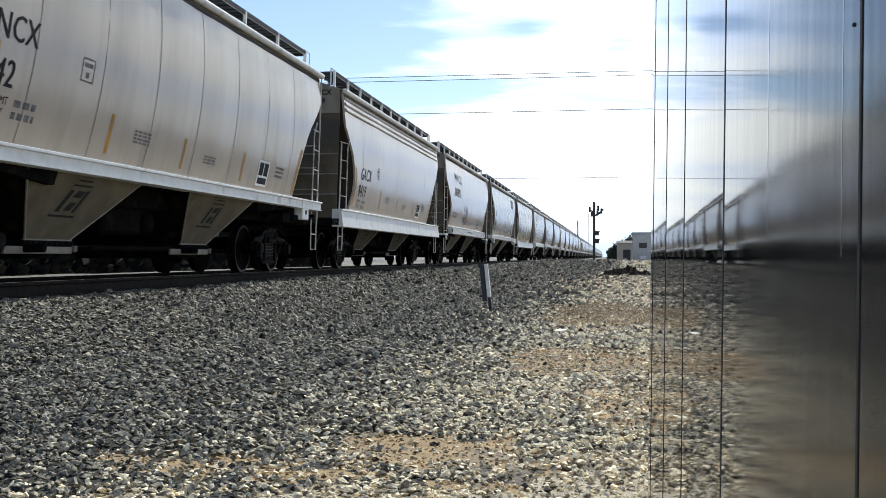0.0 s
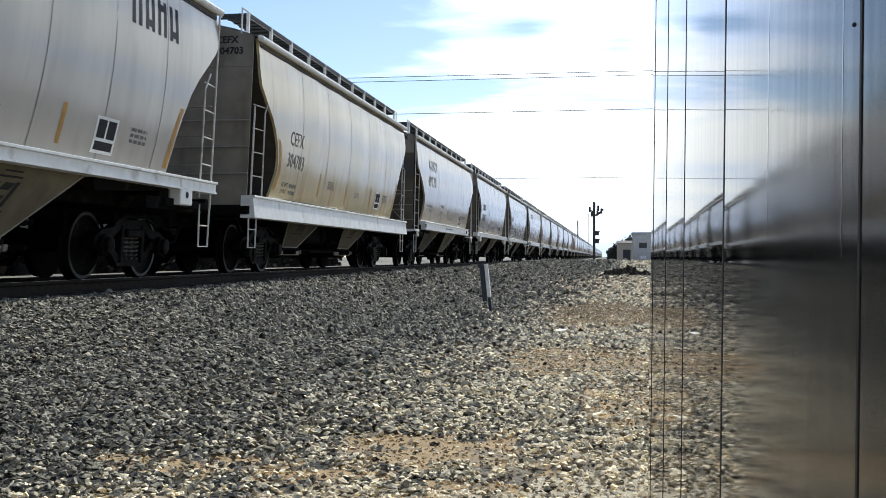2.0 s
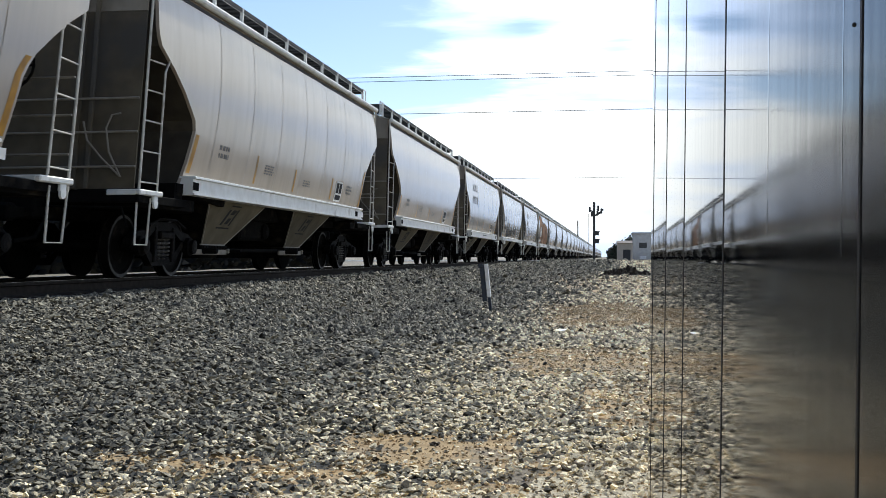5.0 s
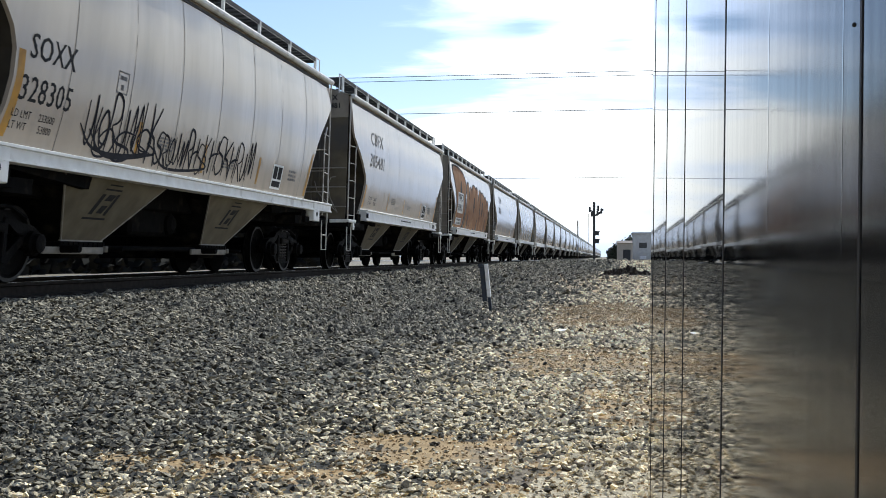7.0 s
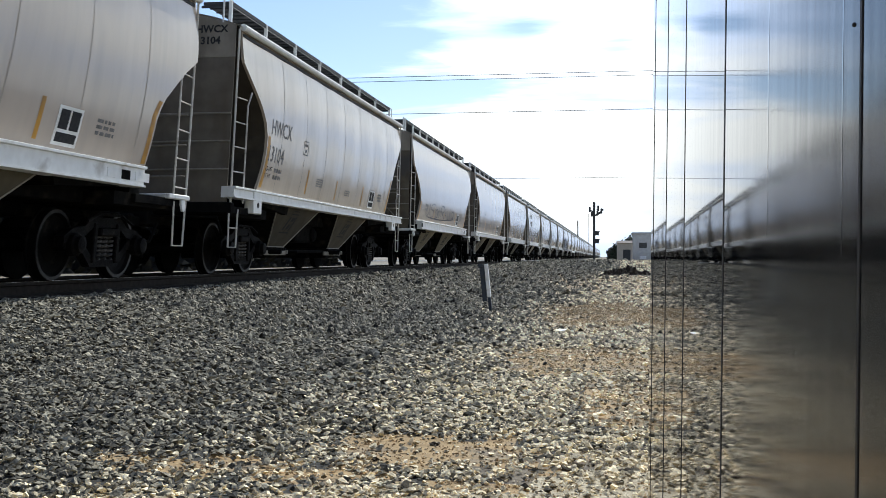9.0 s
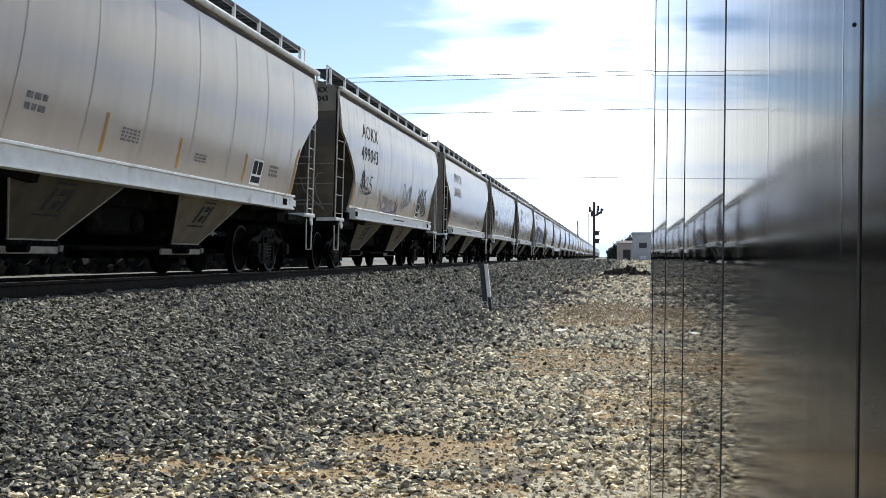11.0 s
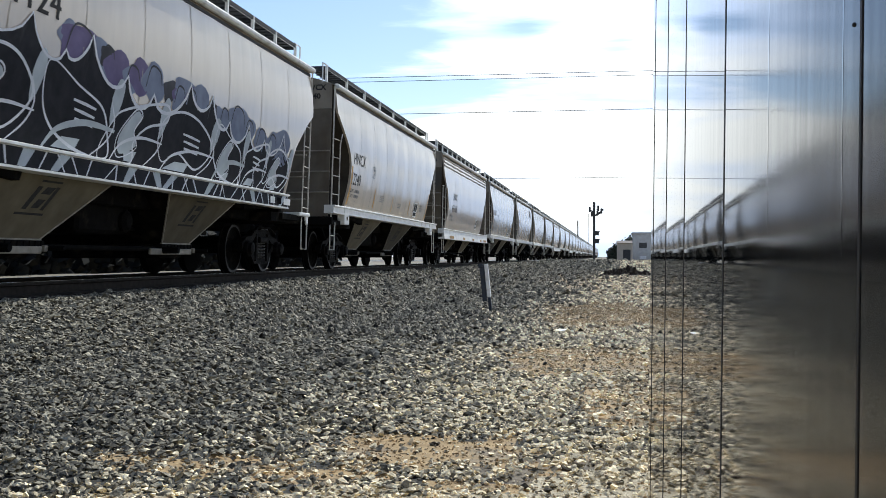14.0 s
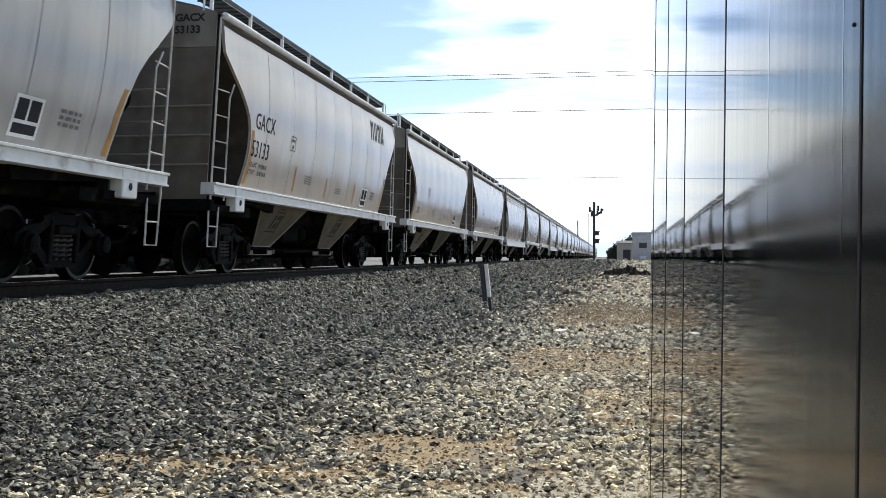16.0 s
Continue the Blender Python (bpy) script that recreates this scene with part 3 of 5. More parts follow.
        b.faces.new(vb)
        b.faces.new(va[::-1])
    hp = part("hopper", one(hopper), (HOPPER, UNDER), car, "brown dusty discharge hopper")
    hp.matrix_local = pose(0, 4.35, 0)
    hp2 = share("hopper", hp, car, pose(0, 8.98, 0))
    rim_bm = bmesh.new()
    for q in (-1, 1):
        tube(rim_bm, [(0.955, q * 0.52, 0.50), (1.525, q * 1.60, 1.40)], 0.014, 5)
    tube(rim_bm, [(0.96, -0.56, 0.50), (0.96, 0.56, 0.50)], 0.020, 5)
    flange = part("edge_flange", rim_bm, ROD, hp, "worn pale flange edge")
    share("edge_flange", flange, hp2)

    def gate(b):
        box(b, -1.00, 1.00, -0.60, 0.60, 0.42, 0.496, 0.012)
        box(b, -0.9, 0.9, -0.42, 0.42, 0.28, 0.43, 0.03)
        tube(b, [(-1.2, 0.62, 0.40), (1.25, 0.62, 0.40)], 0.03)
        tube(b, [(1.0, -0.62, 0.40), (1.28, -0.62, 0.40)], 0.05, 8)
        for q in range(9):
            box(b, 0.995, 1.012, -0.54 + q * 0.13, -0.50 + q * 0.13, 0.43, 0.485)
    def stencil(b):
        def on(y, z):
            x = 0.95 + 0.57 * (z - 0.50) / 0.90 + 0.006
            return b.verts.new((x, y, z))
        for y, z, w, h, sk in ((-0.30, 0.84, 0.10, 0.26, 0.06), (-0.12, 0.86, 0.16, 0.10, 0.05), (-0.10, 1.02, 0.20, 0.08, 0.05), (0.10, 0.84, 0.08, 0.27, 0.06), (-0.38, 0.78, 0.62, 0.025, 0.0), (-0.24, 1.15, 0.46, 0.022, 0.0), (-0.20, 1.21, 0.36, 0.018, 0.0)):
            b.faces.new((on(y, z), on(y + w, z), on(y + w + sk, z + h), on(y + sk, z + h)))
    hs_ = part("hopper_stencil", one(stencil), BLACK, hp, "black stencil shapes")
    hs_["kind"] = "stuff"
    share("hopper_stencil", hs_, hp2)["kind"] = "stuff"
    gf = part("gate_frame", one(lambda b: (box(b, 0.985, 1.03, -1.05, 0.50, 0.335, 0.425, 0.01), box(b, 0.99, 1.05, 0.52, 0.60, 0.36, 0.44, 0.01))), ROD, hp, "worn pale gate frame")
    share("gate_frame", gf, hp2)
    gt = part("outlet_gate", one(gate), UNDER, hp)
    share("outlet_gate", gt, hp2)
    part("cross_pipe", one(lambda b: (tube(b, [(0.9, 5.1, 0.42), (0.9, 8.3, 0.42)], 0.035, 8), tube(b, [(0.6, mid - 3.6, 0.72), (0.6, mid + 3.6, 0.72)], 0.03, 8), lathe(b, [(-0.3, 0.1), (-0.25, 0.16), (0.25, 0.16), (0.3, 0.1)], 0.7, mid, 0.8, 12))), UNDER, car)
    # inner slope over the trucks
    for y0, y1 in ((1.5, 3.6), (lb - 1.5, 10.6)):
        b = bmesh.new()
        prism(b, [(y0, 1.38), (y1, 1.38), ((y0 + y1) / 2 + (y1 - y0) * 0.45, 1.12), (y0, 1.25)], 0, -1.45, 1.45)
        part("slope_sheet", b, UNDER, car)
    # added dark filler boxes that block the sky seen under the car
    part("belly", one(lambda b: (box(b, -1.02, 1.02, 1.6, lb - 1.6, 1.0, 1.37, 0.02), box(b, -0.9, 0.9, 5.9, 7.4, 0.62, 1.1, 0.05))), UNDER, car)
    tr = make_truck(car)
    tr.matrix_local = pose(0, 2.05, 0)
    t2 = copy_thing(tr, pose(0, lb - (1.55 if kind == "angled" else 1.75), 0))
    t2.parent = car
    return car


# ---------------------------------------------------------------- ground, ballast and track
# the bed is near-black: shade in the gaps between stones is painted in
GRAVEL_BED_SHADED = material("gravel_bed_shaded", (0.020, 0.018, 0.015), (0.009, 0.008, 0.007), rough=0.95, scale=26, bump=0.9, bump_scale=22, dirt=(0.34, 0.27, 0.19), dirt_scale=0.35,
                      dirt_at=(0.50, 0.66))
STONE = material("ballast_stone", (0.39, 0.348, 0.255), (0.027, 0.024, 0.019), rough=0.9, scale=30, bump=0.4, bump_scale=60, spread=0.96, island=True)
GRAVEL = material("pale_gravel", (0.90, 0.78, 0.55), (0.58, 0.485, 0.32), rough=0.9, scale=30, bump=0.4, bump_scale=60, spread=0.95, island=True)
SAND = material("pale_sand", (0.60, 0.52, 0.37), (0.36, 0.30, 0.205), rough=0.95, scale=14, bump=0.9, bump_scale=45, dirt=(0.36, 0.29, 0.19), dirt_scale=3.5, dirt_at=(0.52, 0.68))
FIELD = material("gravel_field", (0.30, 0.26, 0.20), (0.07, 0.062, 0.052), rough=0.95, scale=24, bump=1.0, bump_scale=18, dirt=(0.34, 0.27, 0.17), dirt_scale=0.35, dirt_at=(0.5, 0.72))
STEEL = material("rail_steel", (0.030, 0.024, 0.019), (0.018, 0.015, 0.012), rough=0.85, spec=0.1, scale=12)
RAIL_TOP = material("rail_running_face", (0.55, 0.55, 0.55), (0.42, 0.42, 0.42), rough=0.25, metal=1.0, scale=10, stretch=(1, 0.05, 1))
TIE = material("tie_wood", (0.07, 0.06, 0.05), (0.04, 0.035, 0.03), rough=0.9, scale=5, stretch=(0.3, 3, 3), bump=0.5)
DIRT = material("bare_earth", (0.43, 0.295, 0.142), (0.29, 0.195, 0.092), rough=0.95, scale=9, bump=0.6, bump_scale=30, dirt=(0.20, 0.165, 0.12), dirt_scale=2.5, dirt_at=(0.5, 0.7))
# near-black ground strip below the train, whose shade is put into the colour
SHADED_BALLAST = material("shaded_ballast", (0.016, 0.015, 0.014), (0.009, 0.008, 0.008), rough=0.9, scale=22, bump=0.8, bump_scale=20)

SLOPE = [(-40, -0.3), (-18.5, -0.2), (-16.0, 0.50), (-14.4, 0.52), (-9.6, 0.48), (-6.1, 0.48), (-5.2, 0.36), (-4.2, 0.14), (-3.2, 0.05), (-1.5, 0.0), (40, 0.0)]
# bare patches: x, y, half width, half length, strength
PATCHES = [(-0.92, 5.52, 0.60, 0.44, 1.15), (-0.10, 19.3, 1.2, 4.4, 1.4), (-0.20, 10.4, 0.98, 1.3, 1.3), (0.0, 4.2, 0.7, 0.9, 0.6), (-0.6, 52, 3.4, 22, 0.85), (0.6, 34, 1.6, 7, 0.6), (0.12, 7.8, 0.40, 1.5, 0.75), (-1.7, 4.8, 0.6, 0.35, 0.6)]


def ground_z(x, y):
    z = curve_at(SLOPE, x)
    if 0 < y < 60:
        z += 0.035 * noise.noise((x * 0.5, y * 0.35, 1.0)) + 0.012 * noise.noise((x * 2.0, y * 1.5, 5.0))
    return z


def bareness(x, y):
    b = 0.0
    for px, py, hx, hy, s in PATCHES:
        d = math.hypot((x - px) / hx, (y - py) / hy) + 0.45 * noise.noise((x * 2.3, y * 1.6, 2.0)) + 0.38 * noise.noise((x * 6, y * 4, 9.0))
        b = max(b, s * min(1.0, max(0.0, (1.25 - d) / 0.5)))
    return b


def sandy(x, y):
    return 2.2 + 0.8 * noise.noise((x, y, 1.0)) < y < 8 and -2.2 < x < 1.0 + 0.5 * noise.noise((y, x, 1.0)) and y < 4.75 + 0.30 * x + 0.9 * max(0.0, x + 0.45) + 0.35 * noise.noise((x * 2.0, y * 2.0, 3.0))


def make_ground():
    xs = [-3000, -900, -300, -120, -40, -20, -18.5, -16, -15, -14.4, -13, -12, -11, -10.2, -9.6, -9, -7.7, -6.4] + [-6.1 + 0.16 * i for i in range(48)] + [2, 3, 5, 8, 14, 30, 80, 250, 900, 3000]
    ys = [-600, -60, -15, -4, 0] + [1.5 + 0.18 * i for i in range(60)] + [12.5 + 0.5 * i for i in range(60)] + [44, 48, 53, 60, 70, 85, 110, 150, 220, 350, 600, 1100, 2000, 4000]
    bm = bmesh.new()
    grid = [[bm.verts.new((x, y, ground_z(x, y))) for x in xs] for y in ys]
    for a, b in zip(grid, grid[1:]):
        for i in range(len(xs) - 1):
            f = bm.faces.new((a[i], a[i + 1], b[i + 1], b[i]))
            c = f.calc_center_median()
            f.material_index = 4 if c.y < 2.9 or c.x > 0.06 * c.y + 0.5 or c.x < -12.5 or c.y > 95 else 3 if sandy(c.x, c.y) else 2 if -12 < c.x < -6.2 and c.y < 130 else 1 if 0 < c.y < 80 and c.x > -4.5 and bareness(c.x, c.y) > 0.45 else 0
    ob = part("ground", bm, (GRAVEL_BED_SHADED, DIRT, SHADED_BALLAST, SAND, FIELD), None, smooth=True)
    return tagged(ob, "grey gravel ground with tan bare earth patches", "ground", kind="structure")


make_ground()


def make_stones(name, count, x_range, y_range, size, seed, label, grit=False, eight=False):
    """Angular ballast stones, each a squashed and skewed ten-faced lump, in one mesh."""
    rng = np.random.default_rng(seed)
    bm = bmesh.new()
    if eight:
        bmesh.ops.create_cone(bm, segments=4, radius1=1.0, radius2=0.0, depth=1.0, cap_ends=True)
        bmesh.ops.triangulate(bm, faces=bm.faces)
    else:
        tips = [bm.verts.new((0, 0, 0.9)), bm.verts.new((0, 0, -0.9))]
        belt = [bm.verts.new((math.cos(1.2566 * k), math.sin(1.2566 * k), 0.35 * (-1) ** k)) for k in range(5)]
        for k in range(5):
            bm.faces.new((belt[k], belt[(k + 1) % 5], tips[0]))
            bm.faces.new((belt[(k + 1) % 5], belt[k], tips[1]))
    bm.verts.ensure_lookup_table()
    bm.verts.index_update()
    base = np.array([v.co[:] for v in bm.verts])
    tri = np.array([[v.index for v in f.verts] for f in bm.faces])
    bm.free()
    pos = []
    while len(pos) < count:
        y = y_range[0] + (y_range[1] - y_range[0]) * rng.random()
        x = x_range[0] + (x_range[1] - x_range[0]) * rng.random()
        if x > 0.06 * y + 0.12 or x < -0.66 * y - 0.5:
            continue
        if grit:
            if x < -3.6 or rng.random() > 0.12 + 0.60 * max(bareness(x, y), 0.8 * sandy(x, y)):
                continue
        elif x > -4.6 and rng.random() < max(min(0.91 if y < 8.5 else 0.95 if y < 14 else 0.98, 0.9 * bareness(x, y)), 0.18 * sandy(x, y)):
            continue
        elif x > -3.4 and rng.random() < 0.22:
            continue
        pos.append((x, y, ground_z(x, y) if y < 78 or x < -5.6 else -0.1 + 0.76 * (y - 78) / 12))
    pos = np.array(pos)
    n = len(pos)
    edge = -1.92 + 0.03 * (pos[:, 1] - 5) - 0.45 * np.clip((5.6 - pos[:, 1]) / 1.2, 0, 1) + rng.normal(0, 0.7, n)
    pale = pos[:, 0] > edge
    s = rng.uniform(size[0], size[1], n) * (0.72 + 0.50 * np.clip((pos[:, 1] - y_range[0]) / (y_range[1] - y_range[0]), 0, 1)) * np.where(rng.random(n) < 0.1, 1.35, 1.0) * np.where(pale, 0.82, 1.0)
    sq = np.stack([rng.uniform(0.7, 1.3, n), rng.uniform(0.6, 1.1, n), rng.uniform(0.50, 0.98, n) * (1.0 if eight else 0.8)], 1) * s[:, None]
    jit = rng.uniform(0.62, 1.25, (n, len(base), 1))
    loc = base[None] * jit * sq[:, None, :]
    a, e = rng.uniform(0, 2 * np.pi, n), rng.normal(0, 0.38, n)
    ca, sa, ce, se = np.cos(a), np.sin(a), np.cos(e), np.sin(e)
    x1 = loc[..., 0] * ce[:, None] - loc[..., 2] * se[:, None]
    z1 = loc[..., 0] * se[:, None] + loc[..., 2] * ce[:, None]
    xr = x1 * ca[:, None] - loc[..., 1] * sa[:, None]
    yr = x1 * sa[:, None] + loc[..., 1] * ca[:, None]
    verts = np.stack([xr, yr, z1], -1) + pos[:, None, :] + np.array([0, 0, 1.0]) * (s * rng.uniform(0.05, 1.0, n))[:, None, None]
    faces = (tri[None] + (np.arange(n) * len(base))[:, None, None]).reshape(-1, 3)
    me = bpy.data.meshes.new(name)
    me.vertices.add(n * len(base))
    me.vertices.foreach_set("co", verts.reshape(-1))
    me.loops.add(len(faces) * 3)
    me.loops.foreach_set("vertex_index", faces.reshape(-1).astype(np.int32))
    me.polygons.add(len(faces))
    me.polygons.foreach_set("loop_start", np.arange(0, len(faces) * 3, 3, dtype=np.int32))
    me.update(calc_edges=True)
    me.polygons.foreach_set("use_smooth", np.zeros(len(faces), dtype=bool))
    me.materials.append(STONE)
    me.materials.append(GRAVEL)
    me.materials.append(DIRT)
    look_of = np.where(rng.random(n) < 0.72, 2, pale) if grit else pale
    me.polygons.foreach_set("material_index", np.repeat(look_of.astype(np.int32), len(tri)))
    return tagged(new(name, me), label, "gravel", kind="stuff")


make_stones("gravel_near", 66000, (-6.6, 0.8), (3.2, 12.0), (0.014, 0.033), 3, "loose grey crushed stone ballast on the ground")
make_stones("gravel_middle", 42000, (-6.6, 1.6), (12.0, 26.0), (0.034, 0.066), 4, "grey crushed stone ballast beside the track", eight=True)
make_stones("gravel_distant", 30000, (-6.6, 5.0), (26.0, 90.0), (0.075, 0.14), 5, "grey crushed stone ballast farther along the track", eight=True)
make_stones("grit", 40000, (-3.6, 0.8), (3.2, 26.0), (0.006, 0.018), 6, "fine tan grit strewn over bare earth", grit=True, eight=True)


def make_rail(x):
    bm = bmesh.new()
    web = [(-0.07, 0), (0.07, 0), (0.07, 0.012), (0.012, 0.035), (0.012, 0.125), (0.036, 0.14), (0.036, 0.168), (0.028, 0.178), (-0.028, 0.178), (-0.036, 0.168), (-0.036, 0.14), (-0.012, 0.125), (-0.012, 0.035), (-0.07, 0.012)]
    prism(bm, [(a, b) for a, b in web], 1, -480, 1200)
    ob = part("rail", bm, STEEL, None)
    ob.location = (x, 0, RAIL_Z - 0.180)
    top = part("running_face", one(lambda b: box(b, -0.026, 0.026, -480, 1200, 0.1785, 0.1800)), RAIL_TOP, ob, "polished running face")
    return tagged(ob, "rusty steel rail with a polished top", "rail", group="rails of the track", kind="structure")


make_rail(TRACK_X + 0.755)
make_rail(TRACK_X - 0.755)
tie_rng = random.Random(5)
bm = bmesh.new()
for i in range(240):
    y = 2 + 0.52 * i + tie_rng.uniform(-0.03, 0.03)
    box(bm, TRACK_X - 1.3, TRACK_X + 1.3 + tie_rng.uniform(-0.03, 0.03), y, y + 0.23, 0.36, 0.52)
tagged(part("railway_ties", bm, TIE, None), "dark weathered timber railway ties under the rails", "railway ties", kind="stuff")

# ---------------------------------------------------------------- metal-clad wall beside the lens
WALL_X, WALL_LEAN = 0.156, 0.77
METAL = material("brushed_metal", (0.33, 0.325, 0.315), (0.17, 0.167, 0.163), rough=0.026, rough_var=0.014, metal=0.94, scale=3, stretch=(1, 16, 0.6), dirt=(0.14, 0.135, 0.13), dirt_scale=2,
                 dirt_stretch=(1, 5, 0.4), dirt_at=(0.55, 0.9))
JOINT = material("joint_dark", (0.075, 0.06, 0.045), (0.04, 0.034, 0.028), rough=0.6, scale=10)
CORE = material("wall_core", (0.35, 0.35, 0.35), (0.3, 0.3, 0.3), rough=0.7)
# joints by distance along the wall, then each panel's turn at its near and far edge (degrees)
JOINTS = [-3.0, -1.6, -0.2, 0.646, 1.489, 2.36, 3.194, 4.115, 4.34]
TURNS = [(0.3, 0.3), (0.3, 0.3), (0.3, 0.3), (0.5, 0.8), (0.21, 0.53), (0.23, 0.33), (-0.09, 0.06), (0.0, 0.0)]
# a greasy film dulls the metal on the stretch nearest the lens
nt = METAL.node_tree
film_tc, film_sep = nt.nodes.new("ShaderNodeTexCoord"), nt.nodes.new("ShaderNodeSeparateXYZ")
film = nt.nodes.new("ShaderNodeMapRange")
film.interpolation_type = "SMOOTHSTEP"
for key, value in (("From Min", 0.55), ("From Max", 1.50), ("To Min", 0.11), ("To Max", 0.0)):
    film.inputs[key].default_value = value
film_add = nt.nodes.new("ShaderNodeMath")
film_bsdf = nt.nodes["Principled BSDF"]
film_bsdf.inputs["Specular Tint"].default_value = (0.62, 0.62, 0.63, 1)
film_src = film_bsdf.inputs["Roughness"].links[0].from_socket
nt.links.new(film_tc.outputs["Object"], film_sep.inputs[0])
nt.links.new(film_sep.outputs["Y"], film.inputs["Value"])
nt.links.new(film.outputs[0], film_add.inputs[0])
nt.links.new(film_src, film_add.inputs[1])
nt.links.new(film_add.outputs[0], film_bsdf.inputs["Roughness"])
film_tone = nt.nodes.new("ShaderNodeMix")
film_tone.data_type, film_tone.blend_type = "RGBA", "MULTIPLY"
film_fac = nt.nodes.new("ShaderNodeMath")
film_fac.operation = "MULTIPLY"
film_fac.inputs[1].default_value = 8.7
nt.links.new(film.outputs[0], film_fac.inputs[0])
nt.links.new(film_fac.outputs[0], film_tone.inputs["Factor"])
nt.links.new(film_bsdf.inputs["Base Color"].links[0].from_socket, film_tone.inputs["A"])
film_tone.inputs["B"].default_value = (0.95, 0.94, 0.93, 1)
nt.links.new(film_tone.outputs["Result"], film_bsdf.inputs["Base Color"])
wall = new("wall_east", None)
wall.matrix_world = pose(WALL_X, 0, EYE_Z, 0, WALL_LEAN, 0)
tagged(wall, "shiny brushed aluminium panelled wall with dark vertical joints", "wall", kind="structure")
part("core", one(lambda b: box(b, 0.035, 2.4, -3.0, 4.33, -EYE_Z - 0.03, 2.6)), CORE, wall)
# the skin bends a little from panel to panel; it passes x = 0 at the joint 2.36 m along
WALL_START = -sum(math.tan(radians((a + b) / 2)) * (y1 - y0 - 0.008) for (y0, y1), (a, b) in list(zip(zip(JOINTS, JOINTS[1:]), TURNS))[:5])
wall_at = [WALL_START]
for (y0, y1), (d0, d1) in zip(zip(JOINTS, JOINTS[1:]), TURNS):
    bm = bmesh.new()
    nseg = 14
    x, cols = wall_at[-1], []
    ya, yb = y0 + (0.0018 if y0 < 1 else 0.003), y1 - (0.0018 if y1 < 1 else 0.003)
    for j in range(nseg + 1):
        cols.append((x, ya + (yb - ya) * j / nseg))
        f = (j + 0.5) / nseg
        x += math.tan(radians(d0 + (d1 - d0) * f)) * (yb - ya) / nseg
    wall_at.append(x)
    va = [[bm.verts.new((c[0] + dx, c[1], z)) for z in (-EYE_Z, 2.6)] for dx in (0, 0.02) for c in cols]
    k = nseg + 1
    for j in range(nseg):
        bm.faces.new((va[j][0], va[j][1], va[j + 1][1], va[j + 1][0]))
    for j in (0, nseg):
        bm.faces.new((va[j][0], va[j][1], va[k + j][1], va[k + j][0]))
    part("panel", bm, METAL, wall, smooth=True)
for y, jx in list(zip(JOINTS, wall_at))[2:-1]:
    jw = 0.0026 if y < 1 else 0.006
    part("joint", one(lambda b: box(b, jx - (0.0009 if y < 1 else 0.0014), jx + 0.02, y - jw, y + jw, -EYE_Z, 2.6)), JOINT, wall, "dark vertical panel joint")

rivet_x = wall_at[3] + math.tan(radians(0.5)) * 0.02
part("rivet", one(lambda b: lathe(b, [(0.0, 0.0015), (-0.0009, 0.0012), (-0.0012, 0.0005)], rivet_x, 0.668, 0.138, 10)), JOINT, wall, "small dark rivet head")


# rub marks on the cladding: a long faint crease and a few short scuffs
SCUFF = material("wall_scuff", (0.40, 0.39, 0.385), (0.28, 0.275, 0.27), rough=0.16, metal=1.0, scale=30)
for y, z0, z1, w in ((1.045, 0.02, 2.2, 0.0030), (0.70, 0.0, 1.6, 0.0014), (0.575, 0.0, 1.6, 0.0010)):
    n = max(q for q in range(len(JOINTS) - 1) if JOINTS[q] < y)
    f = (y - JOINTS[n]) / (JOINTS[n + 1] - JOINTS[n])
    (d0, d1), x = TURNS[n], wall_at[n]
    x += math.tan(radians(d0 + (d1 - d0) * f / 2)) * (y - JOINTS[n])
    part("scuff", one(lambda b: box(b, x - 0.0002, x + 0.004, y - w, y + w, z0, z1)), SCUFF, wall, "dull rub mark")

# ---------------------------------------------------------------- along the track
WOOD = material("pole_wood", (0.13, 0.10, 0.08), (0.08, 0.065, 0.05), rough=0.9, scale=6, stretch=(3, 3, 0.3))
DARK = material("dark_metal", (0.05, 0.05, 0.052), (0.035, 0.035, 0.036), rough=0.6)
SILVER = material("cabinet_silver", (0.42, 0.425, 0.435), (0.33, 0.335, 0.345), rough=0.4, metal=0.3, scale=4, dirt=(0.45, 0.43, 0.4), dirt_scale=2, dirt_at=(0.55, 0.8))
WIRE = material("cable_black", (0.03, 0.03, 0.03), (0.05, 0.05, 0.05), rough=0.6)
POST_W = material("marker_white", (0.82, 0.83, 0.84), (0.74, 0.74, 0.74), rough=0.5, dirt=(0.5, 0.48, 0.46), dirt_scale=6, dirt_at=(0.55, 0.75))
POST_B = material("marker_steel", (0.03, 0.04, 0.06), (0.02, 0.026, 0.04), rough=0.6, dirt=(0.07, 0.06, 0.05), dirt_scale=6, dirt_at=(0.55, 0.75))
CONCRETE = material("pale_concrete", (0.62, 0.60, 0.57), (0.52, 0.50, 0.47), rough=0.85, scale=3)
BANK = material("bank_earth", (0.25, 0.165, 0.09), (0.09, 0.07, 0.05), rough=0.95, scale=1.6, stretch=(1, 0.25, 1), dirt=(0.08, 0.07, 0.055), dirt_scale=0.5, dirt_stretch=(1, 0.3, 1), dirt_at=(0.45, 0.6), bump=0.8, bump_scale=4)
SOIL = material("mound_soil", (0.065, 0.050, 0.036), (0.026, 0.020, 0.015), rough=0.95, spec=0.1, scale=5, bump=0.8, bump_scale=8)
LEAF = material("foliage", (0.05, 0.058, 0.034), (0.03, 0.035, 0.02), rough=0.8, scale=3, spread=0.3, island=True)
PLASTER = material("plaster_far", (0.60, 0.53, 0.44), (0.50, 0.44, 0.36), rough=0.9, scale=2)
